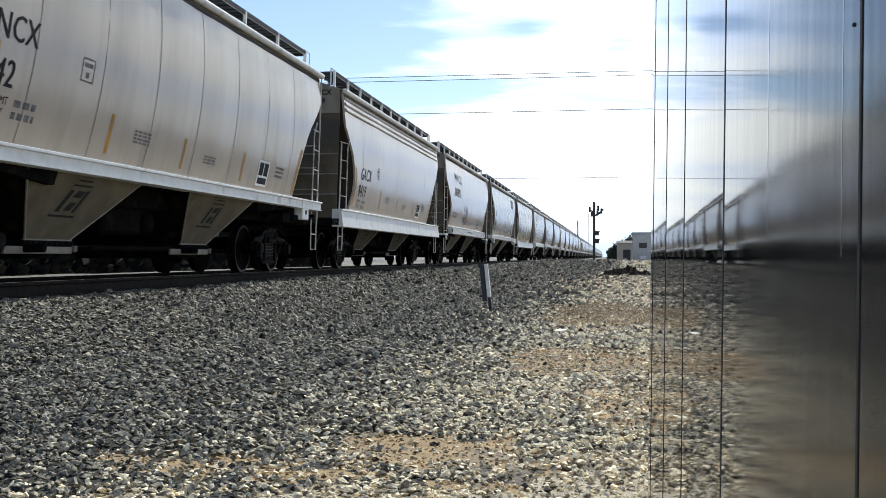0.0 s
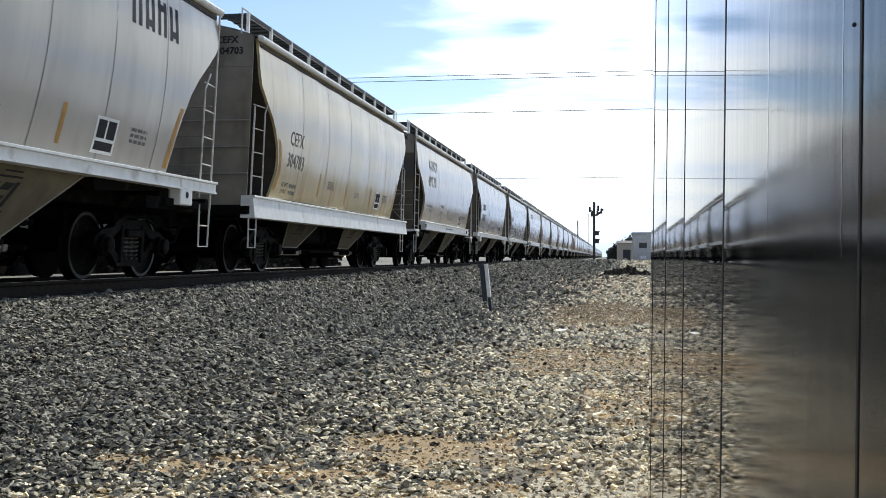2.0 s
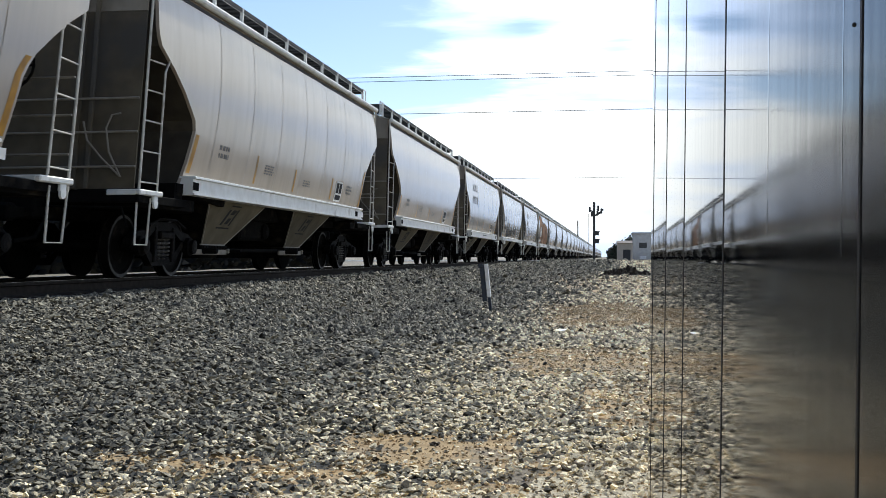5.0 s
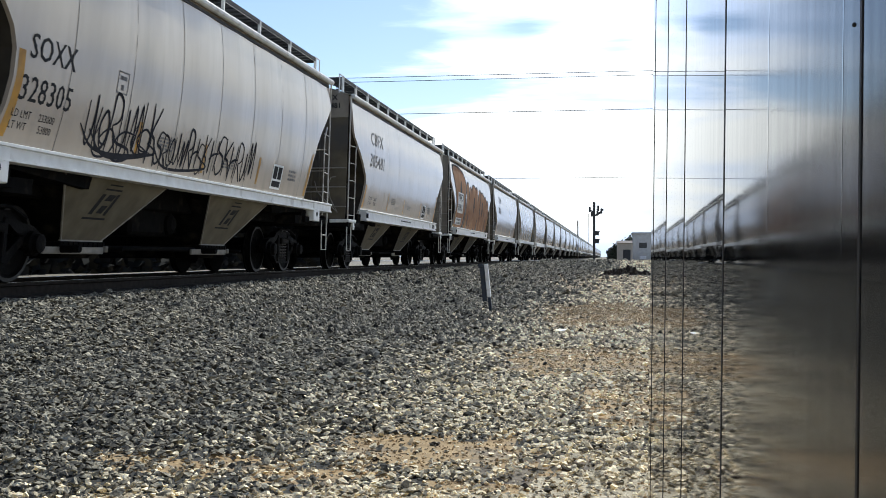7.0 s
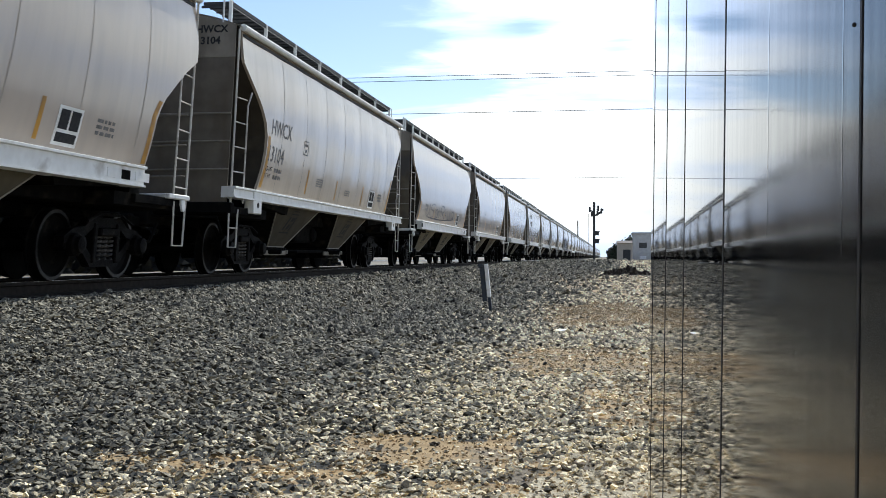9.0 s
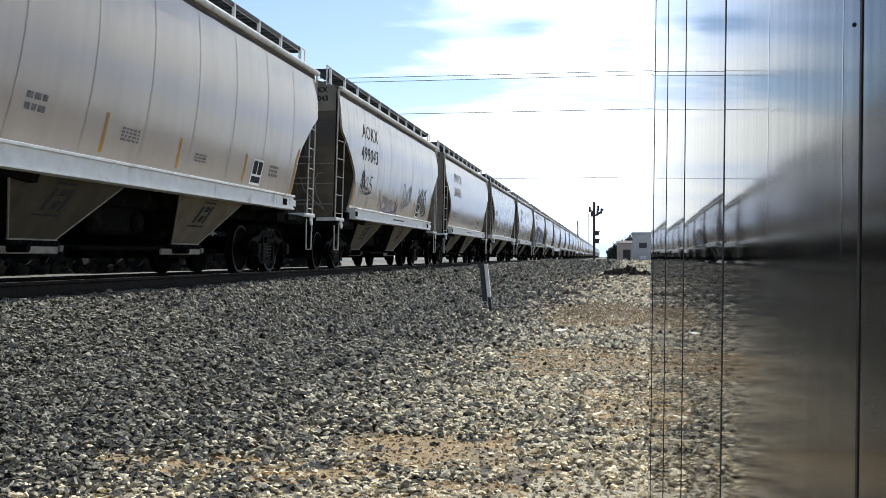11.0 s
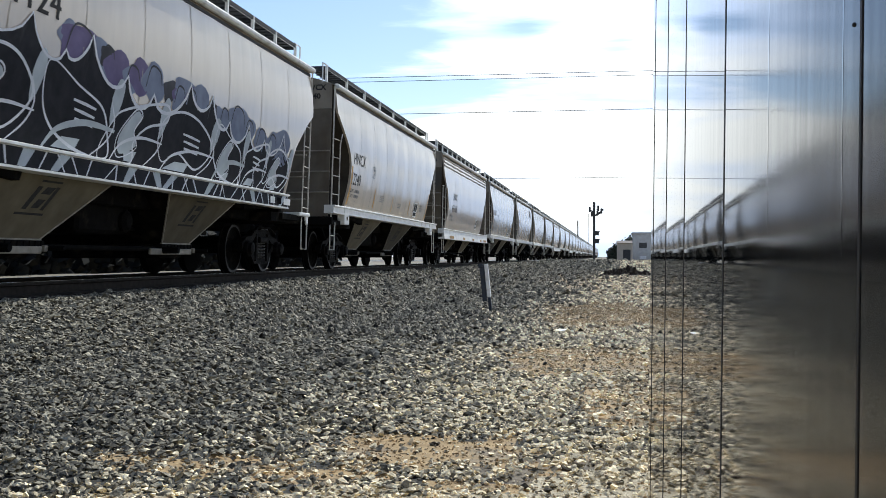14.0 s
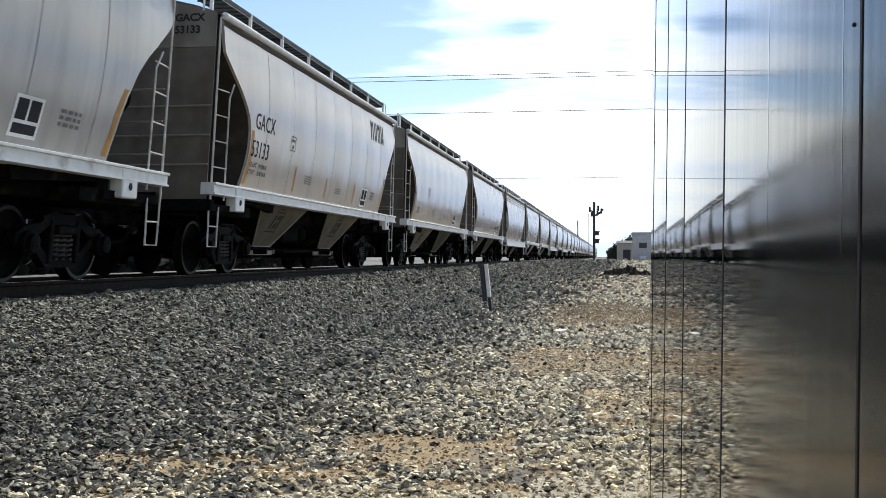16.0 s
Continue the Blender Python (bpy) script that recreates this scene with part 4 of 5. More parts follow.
ROOF_FAR = material("roof_far", (0.16, 0.13, 0.12), (0.12, 0.10, 0.09), rough=0.9, scale=3)

# marker post in the gravel
gz = ground_z(-2.11, 19.0)
post = new("marker_post", None)
post.matrix_world = pose(-2.11, 19.0, gz, 0, -5.5, 0)
part("channel", one(lambda b: (box(b, -0.095, -0.012, -0.02, 0.03, 0.20, 0.84, 0.006), box(b, -0.115, -0.03, -0.03, 0.05, 0.80, 0.87, 0.01), box(b, -0.02, 0.0, 0.0, 0.04, 0.32, 0.40), box(b, -0.02, 0.0, 0.0, 0.04, 0.66, 0.72))), POST_B, post, "dark steel plate")
part("face", one(lambda b: box(b, -0.005, 0.058, -0.03, 0.05, 0.27, 0.86, 0.006)), POST_W, post, "white painted face")
part("foot", one(lambda b: box(b, 0.0, 0.054, -0.025, 0.045, -0.1, 0.268, 0.006)), POST_B, post)
tagged(post, "short leaning steel marker post, white face, standing in ballast", "marker post")
ppr = one(lambda b: box(b, -0.07, 0.07, -0.06, 0.06, 0.0, 0.01, 0.004))
scrap = part("paper_scrap", ppr, POST_W, None)
scrap.matrix_world = pose(-0.62, 14.2, ground_z(-0.62, 14.2) + 0.03, 6, -4, 20)
tagged(scrap, "scrap of white paper lying on the gravel", "litter")


def clod(x, y, r, seed):
    bm = bmesh.new()
    bmesh.ops.create_icosphere(bm, subdivisions=2, radius=r)
    for v in bm.verts:
        v.co *= 1 + 0.85 * noise.noise(v.co / r * 1.9 + Vector((seed * 3.1, 0, 0)))
        v.co.z *= 0.42
    ob = part("clod", bm, SOIL, None)
    ob.matrix_world = pose(x, y, ground_z(x, y) + r * 0.3, 0, 0, seed * 70)
    return tagged(ob, "small dark clod of earth lying on the gravel", "clod", group="clods on the gravel")


for q, (x, y, r) in enumerate(((0.075, 5.03, 0.032), (-0.20, 5.04, 0.024), (-0.375, 5.34, 0.022), (-1.15, 5.18, 0.026), (-0.93, 5.72, 0.028))):
    clod(x, y, r, q + 1)


def mast():
    m = new("signal_mast", None)
    m.matrix_world = pose(-2.05, 150, -0.02)
    part("pole", one(lambda b: (tube(b, [(0, 0, 0), (0, 0, 8.6)], 0.17, 10), box(b, -0.3, 0.3, -0.3, 0.3, 0, 0.5, 0.04))), DARK, m)
    part("arm", one(lambda b: (tube(b, [(-0.45, 0, 6.9), (0.0, 0, 6.7), (0.7, 0, 7.0), (1.25, 0, 7.6)], 0.12), tube(b, [(-0.75, 0, 7.5), (0, 0, 7.3)], 0.08))), DARK, m)
    for x, z in ((-0.6, 7.5), (0.55, 7.7), (1.0, 7.3), (0.45, 7.0), (-0.3, 6.9)):
        h = part("signal_head", one(lambda b: (box(b, -0.14, 0.14, -0.15, 0.15, -0.30, 0.42, 0.05), tube(b, [(0, 0, 0), (-x * 0.5, 0, -0.2)], 0.04))), DARK, m)
        h.location = (x, 0, z)
    for z in (4.3, 3.2):
        h = part("lamp_box", one(lambda b: (box(b, -0.05, 0.55, -0.2, 0.2, -0.3, 0.3, 0.05), tube(b, [(-0.1, 0, 0), (0.7, 0, 0.25)], 0.05))), DARK, m)
        h.location = (0.12, 0, z)
    tagged(m, "tall dark signal mast with clustered heads beside the track", "signal mast")


mast()


def pole(x, y, h, r, name="utility_pole", label="slim dark utility pole far along the track"):
    ob = part(name, one(lambda b: tube(b, [(0, 0, -0.3), (0, 0, h * 0.5), (0, 0, h)], r, 8)), WOOD, None)
    ob.location = (x, y, 0)
    return tagged(ob, label, "pole")


pole(-6.3, 220, 8.4, 0.12)
pole(-4.85, 260, 11.3, 0.05)
pole(3.35, 82, 5.3, 0.06, label="slim steel pole beside the signal cabinet")

# scrub added along the far side to darken the view under the cars
def make_scrub():
    rng = random.Random(21)
    vs, fs = [], []
    for q in range(34000):
        y = rng.uniform(2, 58)
        top = 2.5 + 0.7 * noise.noise((y * 0.35, 0.0, 4.0)) + 0.3 * noise.noise((y * 1.3, 2.0, 4.0))
        x = -14.62 - rng.random() ** 0.8 * 2.6
        rise = min(1.0, (-14.3 - x) / 0.6)
        z = curve_at(SLOPE, x) + rng.random() ** 1.6 * top * rise
        c = Vector((x, y, z))
        s = rng.uniform(0.12, 0.30)
        d1 = Vector((rng.uniform(-1, 1), rng.uniform(-1, 1), rng.uniform(-0.3, 1))).normalized() * s
        d2 = d1.orthogonal().normalized() * s * 0.6
        i = len(vs)
        vs += [c - d1, c + d2, c + d1, c - d2]
        fs.append((i, i + 1, i + 2, i + 3))
    me = bpy.data.meshes.new("scrub")
    me.from_pydata(vs, [], fs)
    me.materials.append(LEAF_DARK)
    tagged(new("scrub", me), "dark low scrub added along the far side, behind the cars", "scrub", kind="stuff")


LEAF_DARK = material("scrub_leaf", (0.018, 0.018, 0.012), (0.01, 0.01, 0.008), rough=0.9, scale=3, spread=0.3, island=True)
make_scrub()

# signal cabinet
cab = new("signal_cabinet", None)
cab.matrix_world = pose(3.1, 100.6, 0.45)
part("body", one(lambda b: box(b, -0.95, 0.95, -0.9, 0.9, 0.25, 2.62, 0.02)), SILVER, cab)
part("roof", one(lambda b: box(b, -1.03, 1.03, -1.0, 1.0, 2.622, 2.80, 0.03)), SILVER, cab)
part("base", one(lambda b: box(b, -0.98, 0.98, -0.93, 0.93, -0.2, 0.248, 0.02)), CONCRETE, cab, "concrete base")
part("door", one(lambda b: box(b, -0.6, 0.6, -0.925, -0.903, 0.35, 2.1, 0.008)), SILVER, cab)
part("vent", one(lambda b: box(b, -0.4, 0.3, -0.94, -0.928, 1.35, 1.85, 0.004)), DARK, cab)
part("lamp", one(lambda b: box(b, -0.35, 0.25, -0.96, -0.928, 0.36, 0.62, 0.01)), POST_W, cab)
tagged(cab, "silver metal signal cabinet with a door beside the track", "signal cabinet")

# road crossing and soil heap
road = part("crossing_road", one(lambda b: box(b, -60, 60, 90, 98, 0.62, 0.70, 0.01)), CONCRETE, None)
tagged(road, "pale concrete road crossing the track", "road", kind="structure")
ramp_bm = bmesh.new()
prism(ramp_bm, [(78.0, -0.1), (90.0, 0.66), (98.0, 0.66), (112.0, -0.1)], 0, -5.6, 60)
tagged(part("road_bank", ramp_bm, BANK, None), "brown earth bank under the crossing road", "earth bank", kind="structure")
bm = bmesh.new()
bmesh.ops.create_grid(bm, x_segments=60, y_segments=34, size=1.0)
for v in bm.verts:
    d = max(0.0, 1 - math.hypot(v.co.x, v.co.y))
    v.co = Vector((v.co.x * 1.55, v.co.y * 1.4, d ** 0.7 * 0.46 * (1 + 1.0 * noise.noise(v.co * 3.3)) + 0.22 * min(1, d * 3) * noise.noise(v.co * 9) + 0.10 * min(1, d * 3) * noise.noise(v.co * 21) - 0.06))
heap = part("soil_heap", bm, SOIL, None)
heap.location = (0.85, 56, 0)
tagged(heap, "low heap of dark dug soil on the ground", "soil heap")

# far building and trees
shed = new("low_building", None)
shed.matrix_world = pose(3.1, 150, 0)
part("wall", one(lambda b: box(b, -2.0, 6, 0, 8, 0, 2.9)), PLASTER, shed)
part("roof", one(lambda b: prism(b, [(-0.3, 2.9), (8.4, 2.9), (4, 3.3)], 0, -2.1, 6.3)), ROOF_FAR, shed)
part("door", one(lambda b: box(b, -1.2, -0.2, -0.05, -0.004, 0, 2.0)), DARK, shed)
part("window", one(lambda b: box(b, 0.4, 1.4, -0.05, -0.004, 0.9, 1.9)), DARK, shed)
tagged(shed, "low pale grey building with a dark roof far off", "building")


def tree(x, y, h, seed):
    rng = random.Random(seed)
    t = new("tree", None)
    t.matrix_world = pose(x, y, 0)
    b = bmesh.new()
    tube(b, [(0, 0, -0.2), (0.05, 0, h * 0.35), (0.1, 0.1, h * 0.6)], 0.14, 7)
    for q in range(5):
        a = rng.uniform(0, 6.28)
        tube(b, [(0.05, 0, h * (0.3 + 0.06 * q)), (math.cos(a) * h * 0.2, math.sin(a) * h * 0.2, h * (0.55 + 0.06 * q))], 0.05, 5)
    part("trunk", b, WOOD, t)
    n = 900
    vs, fs = [], []
    for q in range(n):
        u = rng.random() ** 0.5
        a, e = rng.uniform(0, 6.28), rng.uniform(-1.3, 1.3)
        lump = 1 + 0.45 * noise.noise((math.cos(a) * 1.5 + seed, math.sin(a) * 1.5, e))
        c = Vector((math.cos(a) * math.cos(e), math.sin(a) * math.cos(e), math.sin(e) * 0.95)) * (u * h * 0.46 * lump) + Vector((0, 0, h * 0.50))
        s = rng.uniform(0.12, 0.26)
        d1 = Vector((rng.uniform(-1, 1), rng.uniform(-1, 1), rng.uniform(-1, 1))).normalized() * s
        d2 = d1.orthogonal().normalized() * s * 0.7
        i = len(vs)
        vs += [c - d1, c + d2, c + d1, c - d2]
        fs.append((i, i + 1, i + 2, i + 3))
    me = bpy.data.meshes.new("crown")
    me.from_pydata(vs, [], fs)
    me.materials.append(LEAF)
    cr = new("crown", me)
    cr.parent = t
    return tagged(t, "dark leafy tree far off behind the building", "tree", group="far trees")


for i, (x, y, h) in enumerate(((0.6, 176, 2.6), (1.2, 177, 3.2), (1.9, 178, 3.6), (2.7, 176, 3.9), (3.5, 177, 4.2), (4.3, 180, 5.2), (5.1, 176, 4.4), (6.5, 178, 4.6))):
    tree(x, y, h, i + 3)

# wires across the track between two poles outside the view
for x in (-70, 48):
    pole(x, 60, 12.6, 0.16, label="tall timber utility pole carrying wires")
for z0, z1 in ((11.42, 11.18), (11.14, 10.98), (9.25, 9.12)):
    pts = [(-70 + 118 * q / 24, 60, z0 + (z1 - z0) * q / 24 - 0.35 * (1 - (2 * q / 24 - 1) ** 2) + 0.3) for q in range(25)]
    tagged(part("wire", one(lambda b: tube(b, pts, 0.016, 5)), WIRE, None), "thin black overhead wire", "wire", group="overhead wires")
for x in (-60, 60):
    pole(x, 110, 9.8, 0.16, label="tall timber utility pole carrying a wire")
tagged(part("wire", one(lambda b: tube(b, [(-60 + 5 * q, 110, 9.25 - 0.2 * (1 - (q / 12 - 1) ** 2)) for q in range(25)], 0.02, 5)), WIRE, None), "thin black overhead wire", "wire", group="overhead wires")


# ---------------------------------------------------------------- lettering
ON = ["round"]   # the kind of car that is being lettered


def on_skin(y, z):
    return skin_x(ON[0], y, z)


def text_mesh(words, size, start_y, base_z, mat_, car, name="lettering", label="", spacing=1.05, bold=0.0, lift=0.0035):
    """Stencilled words laid on the side sheet: they read along +y, upright in z."""
    cu = bpy.data.curves.new("words", "FONT")
    wide = min(1.22, max(0.92, 0.92 * spacing / 1.04))   # letters widen before they spread
    cu.body, cu.size, cu.resolution_u, cu.offset = words, size / 0.70, 2, 0.0
    cu.space_character = 0.92 * spacing / wide
    tmp = bpy.data.objects.new("words", cu)
    me = bpy.data.meshes.new_from_object(tmp)
    bpy.data.objects.remove(tmp)
    # struck twice, a stroke's part aside, for heavy letters
    flat = bmesh.new()
    flat.from_mesh(me)
    if bold:
        for k, e in bmesh.ops.duplicate(flat, geom=flat.verts[:] + flat.edges[:] + flat.faces[:])["vert_map"].items():
            if isinstance(k, bmesh.types.BMVert) and k.index >= 0 and not k.tag:
                e.tag = k.tag = True
                e.co.x += size * 0.055
                e.co.z = 0.0004
    for v in flat.verts:
        y, z = v.co.x * wide, v.co.y
        v.co = Vector((on_skin(start_y + y, base_z + z) + lift + v.co.z, start_y + y, base_z + z))
    flat.to_mesh(me)
    flat.free()
    me.materials.clear()
    me.materials.append(mat_)
    ob = new(name, me)
    ob.parent = car
    if label:
        ob["label"] = label
    ob["kind"] = "stuff"
    return ob


def patch(bm, y0, y1, z0, z1, lift=0.003):
    """A thin painted rectangle that follows the side sheet."""
    n = max(1, int((z1 - z0) / 0.07))
    rows = [[bm.verts.new((on_skin(y, z0 + (z1 - z0) * i / n) + lift, y, z0 + (z1 - z0) * i / n)) for y in (y0, y1)] for i in range(n + 1)]
    for a, b in zip(rows, rows[1:]):
        bm.faces.new((a[0], a[1], b[1], b[0]))


def edge_patch(bm, kind, trailing, gap, width, z0, z1, lift=0.003):
    """A painted strip that runs along the curved end of the side sheet."""
    k = KINDS[kind]
    rows = []
    for i in range(9):
        z = z0 + (z1 - z0) * i / 8
        y = curve_at(k["rear" if trailing else "cut"], z) + gap
        pair = (k["length"] - GAP - y - width, k["length"] - GAP - y) if trailing else (y, y + width)
        rows.append([bm.verts.new((on_skin(v, z) + lift, v, z)) for v in pair])
    for a, b in zip(rows, rows[1:]):
        bm.faces.new((a[0], a[1], b[1], b[0]))


def bars(bm, y, z, rows, width, height, rng):
    """Writing too small to read, as short bars."""
    for r in range(rows):
        yy = y
        while yy < y + width:
            w = rng.uniform(0.06, 0.16)
            patch(bm, yy, min(yy + w, y + width), z - r * height * 1.7, z - r * height * 1.7 + height)
            yy += w + 0.035


def markings(kind, car, words, seed):
    rng = random.Random(seed)
    k = KINDS[kind]
    lb = k["length"] - GAP
    front = curve_at(k["cut"], 2.2)
    back = 1.25
    if words and words[1] == "435186":
        for y, w in ((1.35, 1.05), (5.2, 0.55), (8.3, 0.55), (11.2, 0.45), (lb - 1.55, 1.05)):
            part("reflector_strip", one(lambda b: box(b, 1.620, 1.6455, y, y + w, 1.01, 1.11)), YELLOW, car, "yellow reflective strip on the sill")
    else:
        plain_strips(kind, car, words, lb, back)
    small_marks(kind, car, words, rng, lb, front, back)


def plain_strips(kind, car, words, lb, back):
    if kind == "wide":
        for y in (1.75, 4.9, 6.85, 8.9, 12.5):
            part("reflector_strip", one(lambda b: patch(b, y, y + 0.50, 1.56, 1.69)), YELLOW, car, "yellow reflective strip")
        return
    part("reflector_strip", one(lambda b: edge_patch(b, kind, False, 0.05, 0.135, 1.56, 2.15 if kind == "angled" else 2.50, 0.024 if words == ("", "") else 0.003)), YELLOW, car, "yellow reflective strip")
    part("reflector_strip", one(lambda b: edge_patch(b, kind, True, 0.05, 0.125, 1.56, 2.45, 0.026 if words == ("", "") else 0.003)), YELLOW, car, "yellow reflective strip")
    for y, z1 in (((4.85, 2.10), (7.25, 2.04), (10.12, 2.08)) if kind == "angled" else ((4.62, 2.10), (7.05, 2.04), (9.65, 2.08))):
        part("reflector_strip", one(lambda b: patch(b, y, y + 0.09, 1.60, z1, 0.024 if words == ("", "") else 0.003)), YELLOW, car, "yellow reflective strip")


LOADS = {"316412": ("224500", "51500"), "328305": ("233000", "53000"), "305481": ("233700", "52300")}


def small_marks(kind, car, words, rng, lb, front, back):
    small = bmesh.new()
    start = 2.45 if kind == "angled" else 2.26 if words and words[1] == "316412" else front + 0.12 if kind in ("round", "wide", "tight") else front + 0.5
    z = 1.79 if kind == "tight" else 1.80 if words and words[1] == "305481" else 2.02 if kind == "angled" else 1.66 if kind in ("plate", "deep") and (not words or words[1] != "435186") else 1.88
    if words:
        text_mesh("LD LMT", 0.085, start, z, BLACK, car, name="load_limit")
        text_mesh("LT WT", 0.085, start, z - 0.128, BLACK, car, name="light_weight")
    loads = LOADS.get(words[1]) if words else None
    if loads:
        text_mesh(loads[0], 0.085, start + 0.56, z, BLACK, car, name="load_limit")
        text_mesh(loads[1], 0.085, start + 0.60, z - 0.128, BLACK, car, name="light_weight")
    else:
        bars(small, start + 0.52, z, 2, 0.46, 0.075, rng)
    bars(small, 5.35, 1.95, 4, 0.55, 0.028, rng)
    if words and words[1] == "49170":
        text_mesh("WARNING", 0.10, 5.40, 2.12, BLACK, car, name="warning_lettering", bold=0.006)
    bars(small, 7.9, 1.85, 3, 0.5, 0.028, rng)
    bars(small, lb - back - 1.70, 1.95, 3, 0.5, 0.045, rng)
    part("small_stencil", small, FAINT, car, "faded small stencilling")["kind"] = "stuff"
    if kind == "angled" and words is not None:
        sill_bars = bmesh.new()
        yy = 6.4
        while yy < 7.9:
            w = rng.uniform(0.08, 0.24)
            box(sill_bars, 1.598, 1.6035, yy, yy + w, 1.345, 1.382)
            yy += w + 0.05
        part("sill_stencil", sill_bars, BLACK, car, "black stencilling on the sill")["kind"] = "stuff"
    py = lb - back - 2.65
    part("placard", one(lambda b: patch(b, py, py + 0.58, 1.58, 2.04, 0.003)), TRIM, car, "white-edged black placard")
    part("placard_face", one(lambda b: (patch(b, py + 0.05, py + 0.27, 1.77, 2.00, 0.006), patch(b, py + 0.31, py + 0.53, 1.77, 2.00, 0.006), patch(b, py + 0.05, py + 0.53, 1.62, 1.73, 0.006))), BLACK, car)
    fr = bmesh.new()
    cy, cz = (4.9, 2.95) if kind == "angled" else (front + (3.15 if kind == "wide" else 1.90 if words and words[1] == "442" else 2.35), 2.37)
    for a, b_, c, d in ((0, 0.32, 0, 0.02), (0, 0.32, 0.27, 0.29), (0, 0.02, 0, 0.29), (0.30, 0.32, 0, 0.29), (0.12, 0.20, 0.05, 0.12), (0.06, 0.26, 0.18, 0.23)):
        patch(fr, cy + a, cy + b_, cz + c, cz + d)
    if kind not in ("angled", "plate"):
        part("stencil_box", fr, FAINT, car)
    else:
        fr.free()
    if words:
        up, dn = words
        gap = 1.42 if kind == "angled" else 1.28 if dn == "435186" else 1.08
        if dn == "305481":
            y, z1, z2, s = 2.14, 3.22, 2.65, 0.335
        elif kind == "angled":
            y, z1, z2, s = 2.33, 3.30, 2.74, 0.355
        elif kind in ("round", "wide", "tight"):
            y, z1, z2, s = (2.34, 2.60, 2.08, 0.30) if dn == "316412" else (front + 0.20, 2.44, 1.975, 0.278) if kind == "tight" else (front - (0.02 if dn == "442" else -0.13), 2.55, 2.06, 0.29)
        elif dn == "435186":
            y, z1, z2, s = front + 1.05, 2.55, 2.10, 0.265
        elif dn == "304703":
            y, z1, z2, s = front + 0.62, 2.48, 2.05, 0.28
        else:
            y, z1, z2, s = front + 0.55, 2.24, 1.82, 0.30
        ink = FAINT if dn in ("49170", "13104", "305481", "300661", "304703", "47401") or up == "NAHX" else BLACK
        text_mesh(up, s, y, z1, ink, car, label="black stencilled reporting mark", bold=0.004, spacing=gap)
        text_mesh(dn, s * (1.12 if dn == "316412" else 1.0), y - (0.08 if kind == "wide" else 0.06), z2, ink, car, label="black stencilled car number", bold=0.004, spacing=gap)


def end_words(words, car):
    """The mark again, small, on the cap plate of the leading end."""
    for w, z in zip(words, (4.09, 3.89)):
        if not w:
            continue
        cu = bpy.data.curves.new("words", "FONT")
        cu.body, cu.size, cu.resolution_u, cu.offset = w, 0.175, 2, 0.006
        tmp = bpy.data.objects.new("words", cu)
        me = bpy.data.meshes.new_from_object(tmp)
        bpy.data.objects.remove(tmp)
        for v in me.vertices:
            v.co = Vector((0.80 + v.co.x, 0.014, z + v.co.y))
        me.materials.clear()
        me.materials.append(BLACK)
        ob = new("end_lettering", me)
        ob.parent = car
        ob["kind"] = "stuff"


INK = material("spray_black", (0.014, 0.014, 0.017), (0.028, 0.028, 0.033), spec=0.1, rough=0.8, scale=6)
RUST = material("spray_brown", (0.37, 0.205, 0.115), (0.27, 0.145, 0.08), spec=0.1, rough=0.8, scale=3, dirt=(0.42, 0.27, 0.17), dirt_scale=1.5, dirt_at=(0.5, 0.75))
SLATE = material("spray_slate", (0.075, 0.075, 0.085), (0.05, 0.05, 0.056), spec=0.1, rough=0.8, scale=3)
CHALK = material("spray_white", (0.74, 0.75, 0.78), (0.60, 0.61, 0.65), spec=0.1, rough=0.8, scale=5)
SPRAY_GREY = material("spray_pale_grey", (0.50, 0.54, 0.56), (0.40, 0.43, 0.46), spec=0.1, rough=0.8, scale=4)
STEEL_BLUE = material("spray_steel_blue", (0.22, 0.25, 0.33), (0.16, 0.18, 0.25), spec=0.1, rough=0.8, scale=4)
VIOLET = material("spray_violet", (0.16, 0.13, 0.24), (0.12, 0.10, 0.18), spec=0.1, rough=0.8, scale=4)


def ribbon(bm, pts, w, lift):
    """A sprayed stroke along points (y, z) on the side sheet, thinner at both ends."""
    rows = []
    n = len(pts)
    for i, (y, z) in enumerate(pts):
        a, b = pts[max(0, i - 1)], pts[min(n - 1, i + 1)]
        d = Vector((b[0] - a[0], b[1] - a[1]))
        d = d.normalized() if d.length > 1e-6 else Vector((1, 0))
        ww = w * (0.45 + 0.55 * math.sin(math.pi * (i + 0.5) / n))
        rows.append([bm.verts.new((on_skin(y - s * d.y * ww, z + s * d.x * ww) + lift - 0.005, y - s * d.y * ww, z + s * d.x * ww)) for s in (-0.5, 0.5)])
    for p, q in zip(rows, rows[1:]):
        bm.faces.new((p[0], p[1], q[1], q[0]))


def blob(bm, outline, lift):
    """A filled sprayed shape on the side sheet."""
    c = (sum(p[0] for p in outline) / len(outline), sum(p[1] for p in outline) / len(outline))

    def at(y, z):
        return bm.verts.new((on_skin(y, z) + lift - 0.005, y, z))
    hub = at(*c)
    rings = [[at(c[0] + (y - c[0]) * f, c[1] + (z - c[1]) * f) for y, z in outline] for f in (0.2, 0.4, 0.6, 0.8, 1.0)]
    n = len(outline)
    for i in range(n):
        bm.faces.new((hub, rings[0][i], rings[0][(i + 1) % n]))
        for a, b in zip(rings, rings[1:]):
            bm.faces.new((a[i], b[i], b[(i + 1) % n], a[(i + 1) % n]))


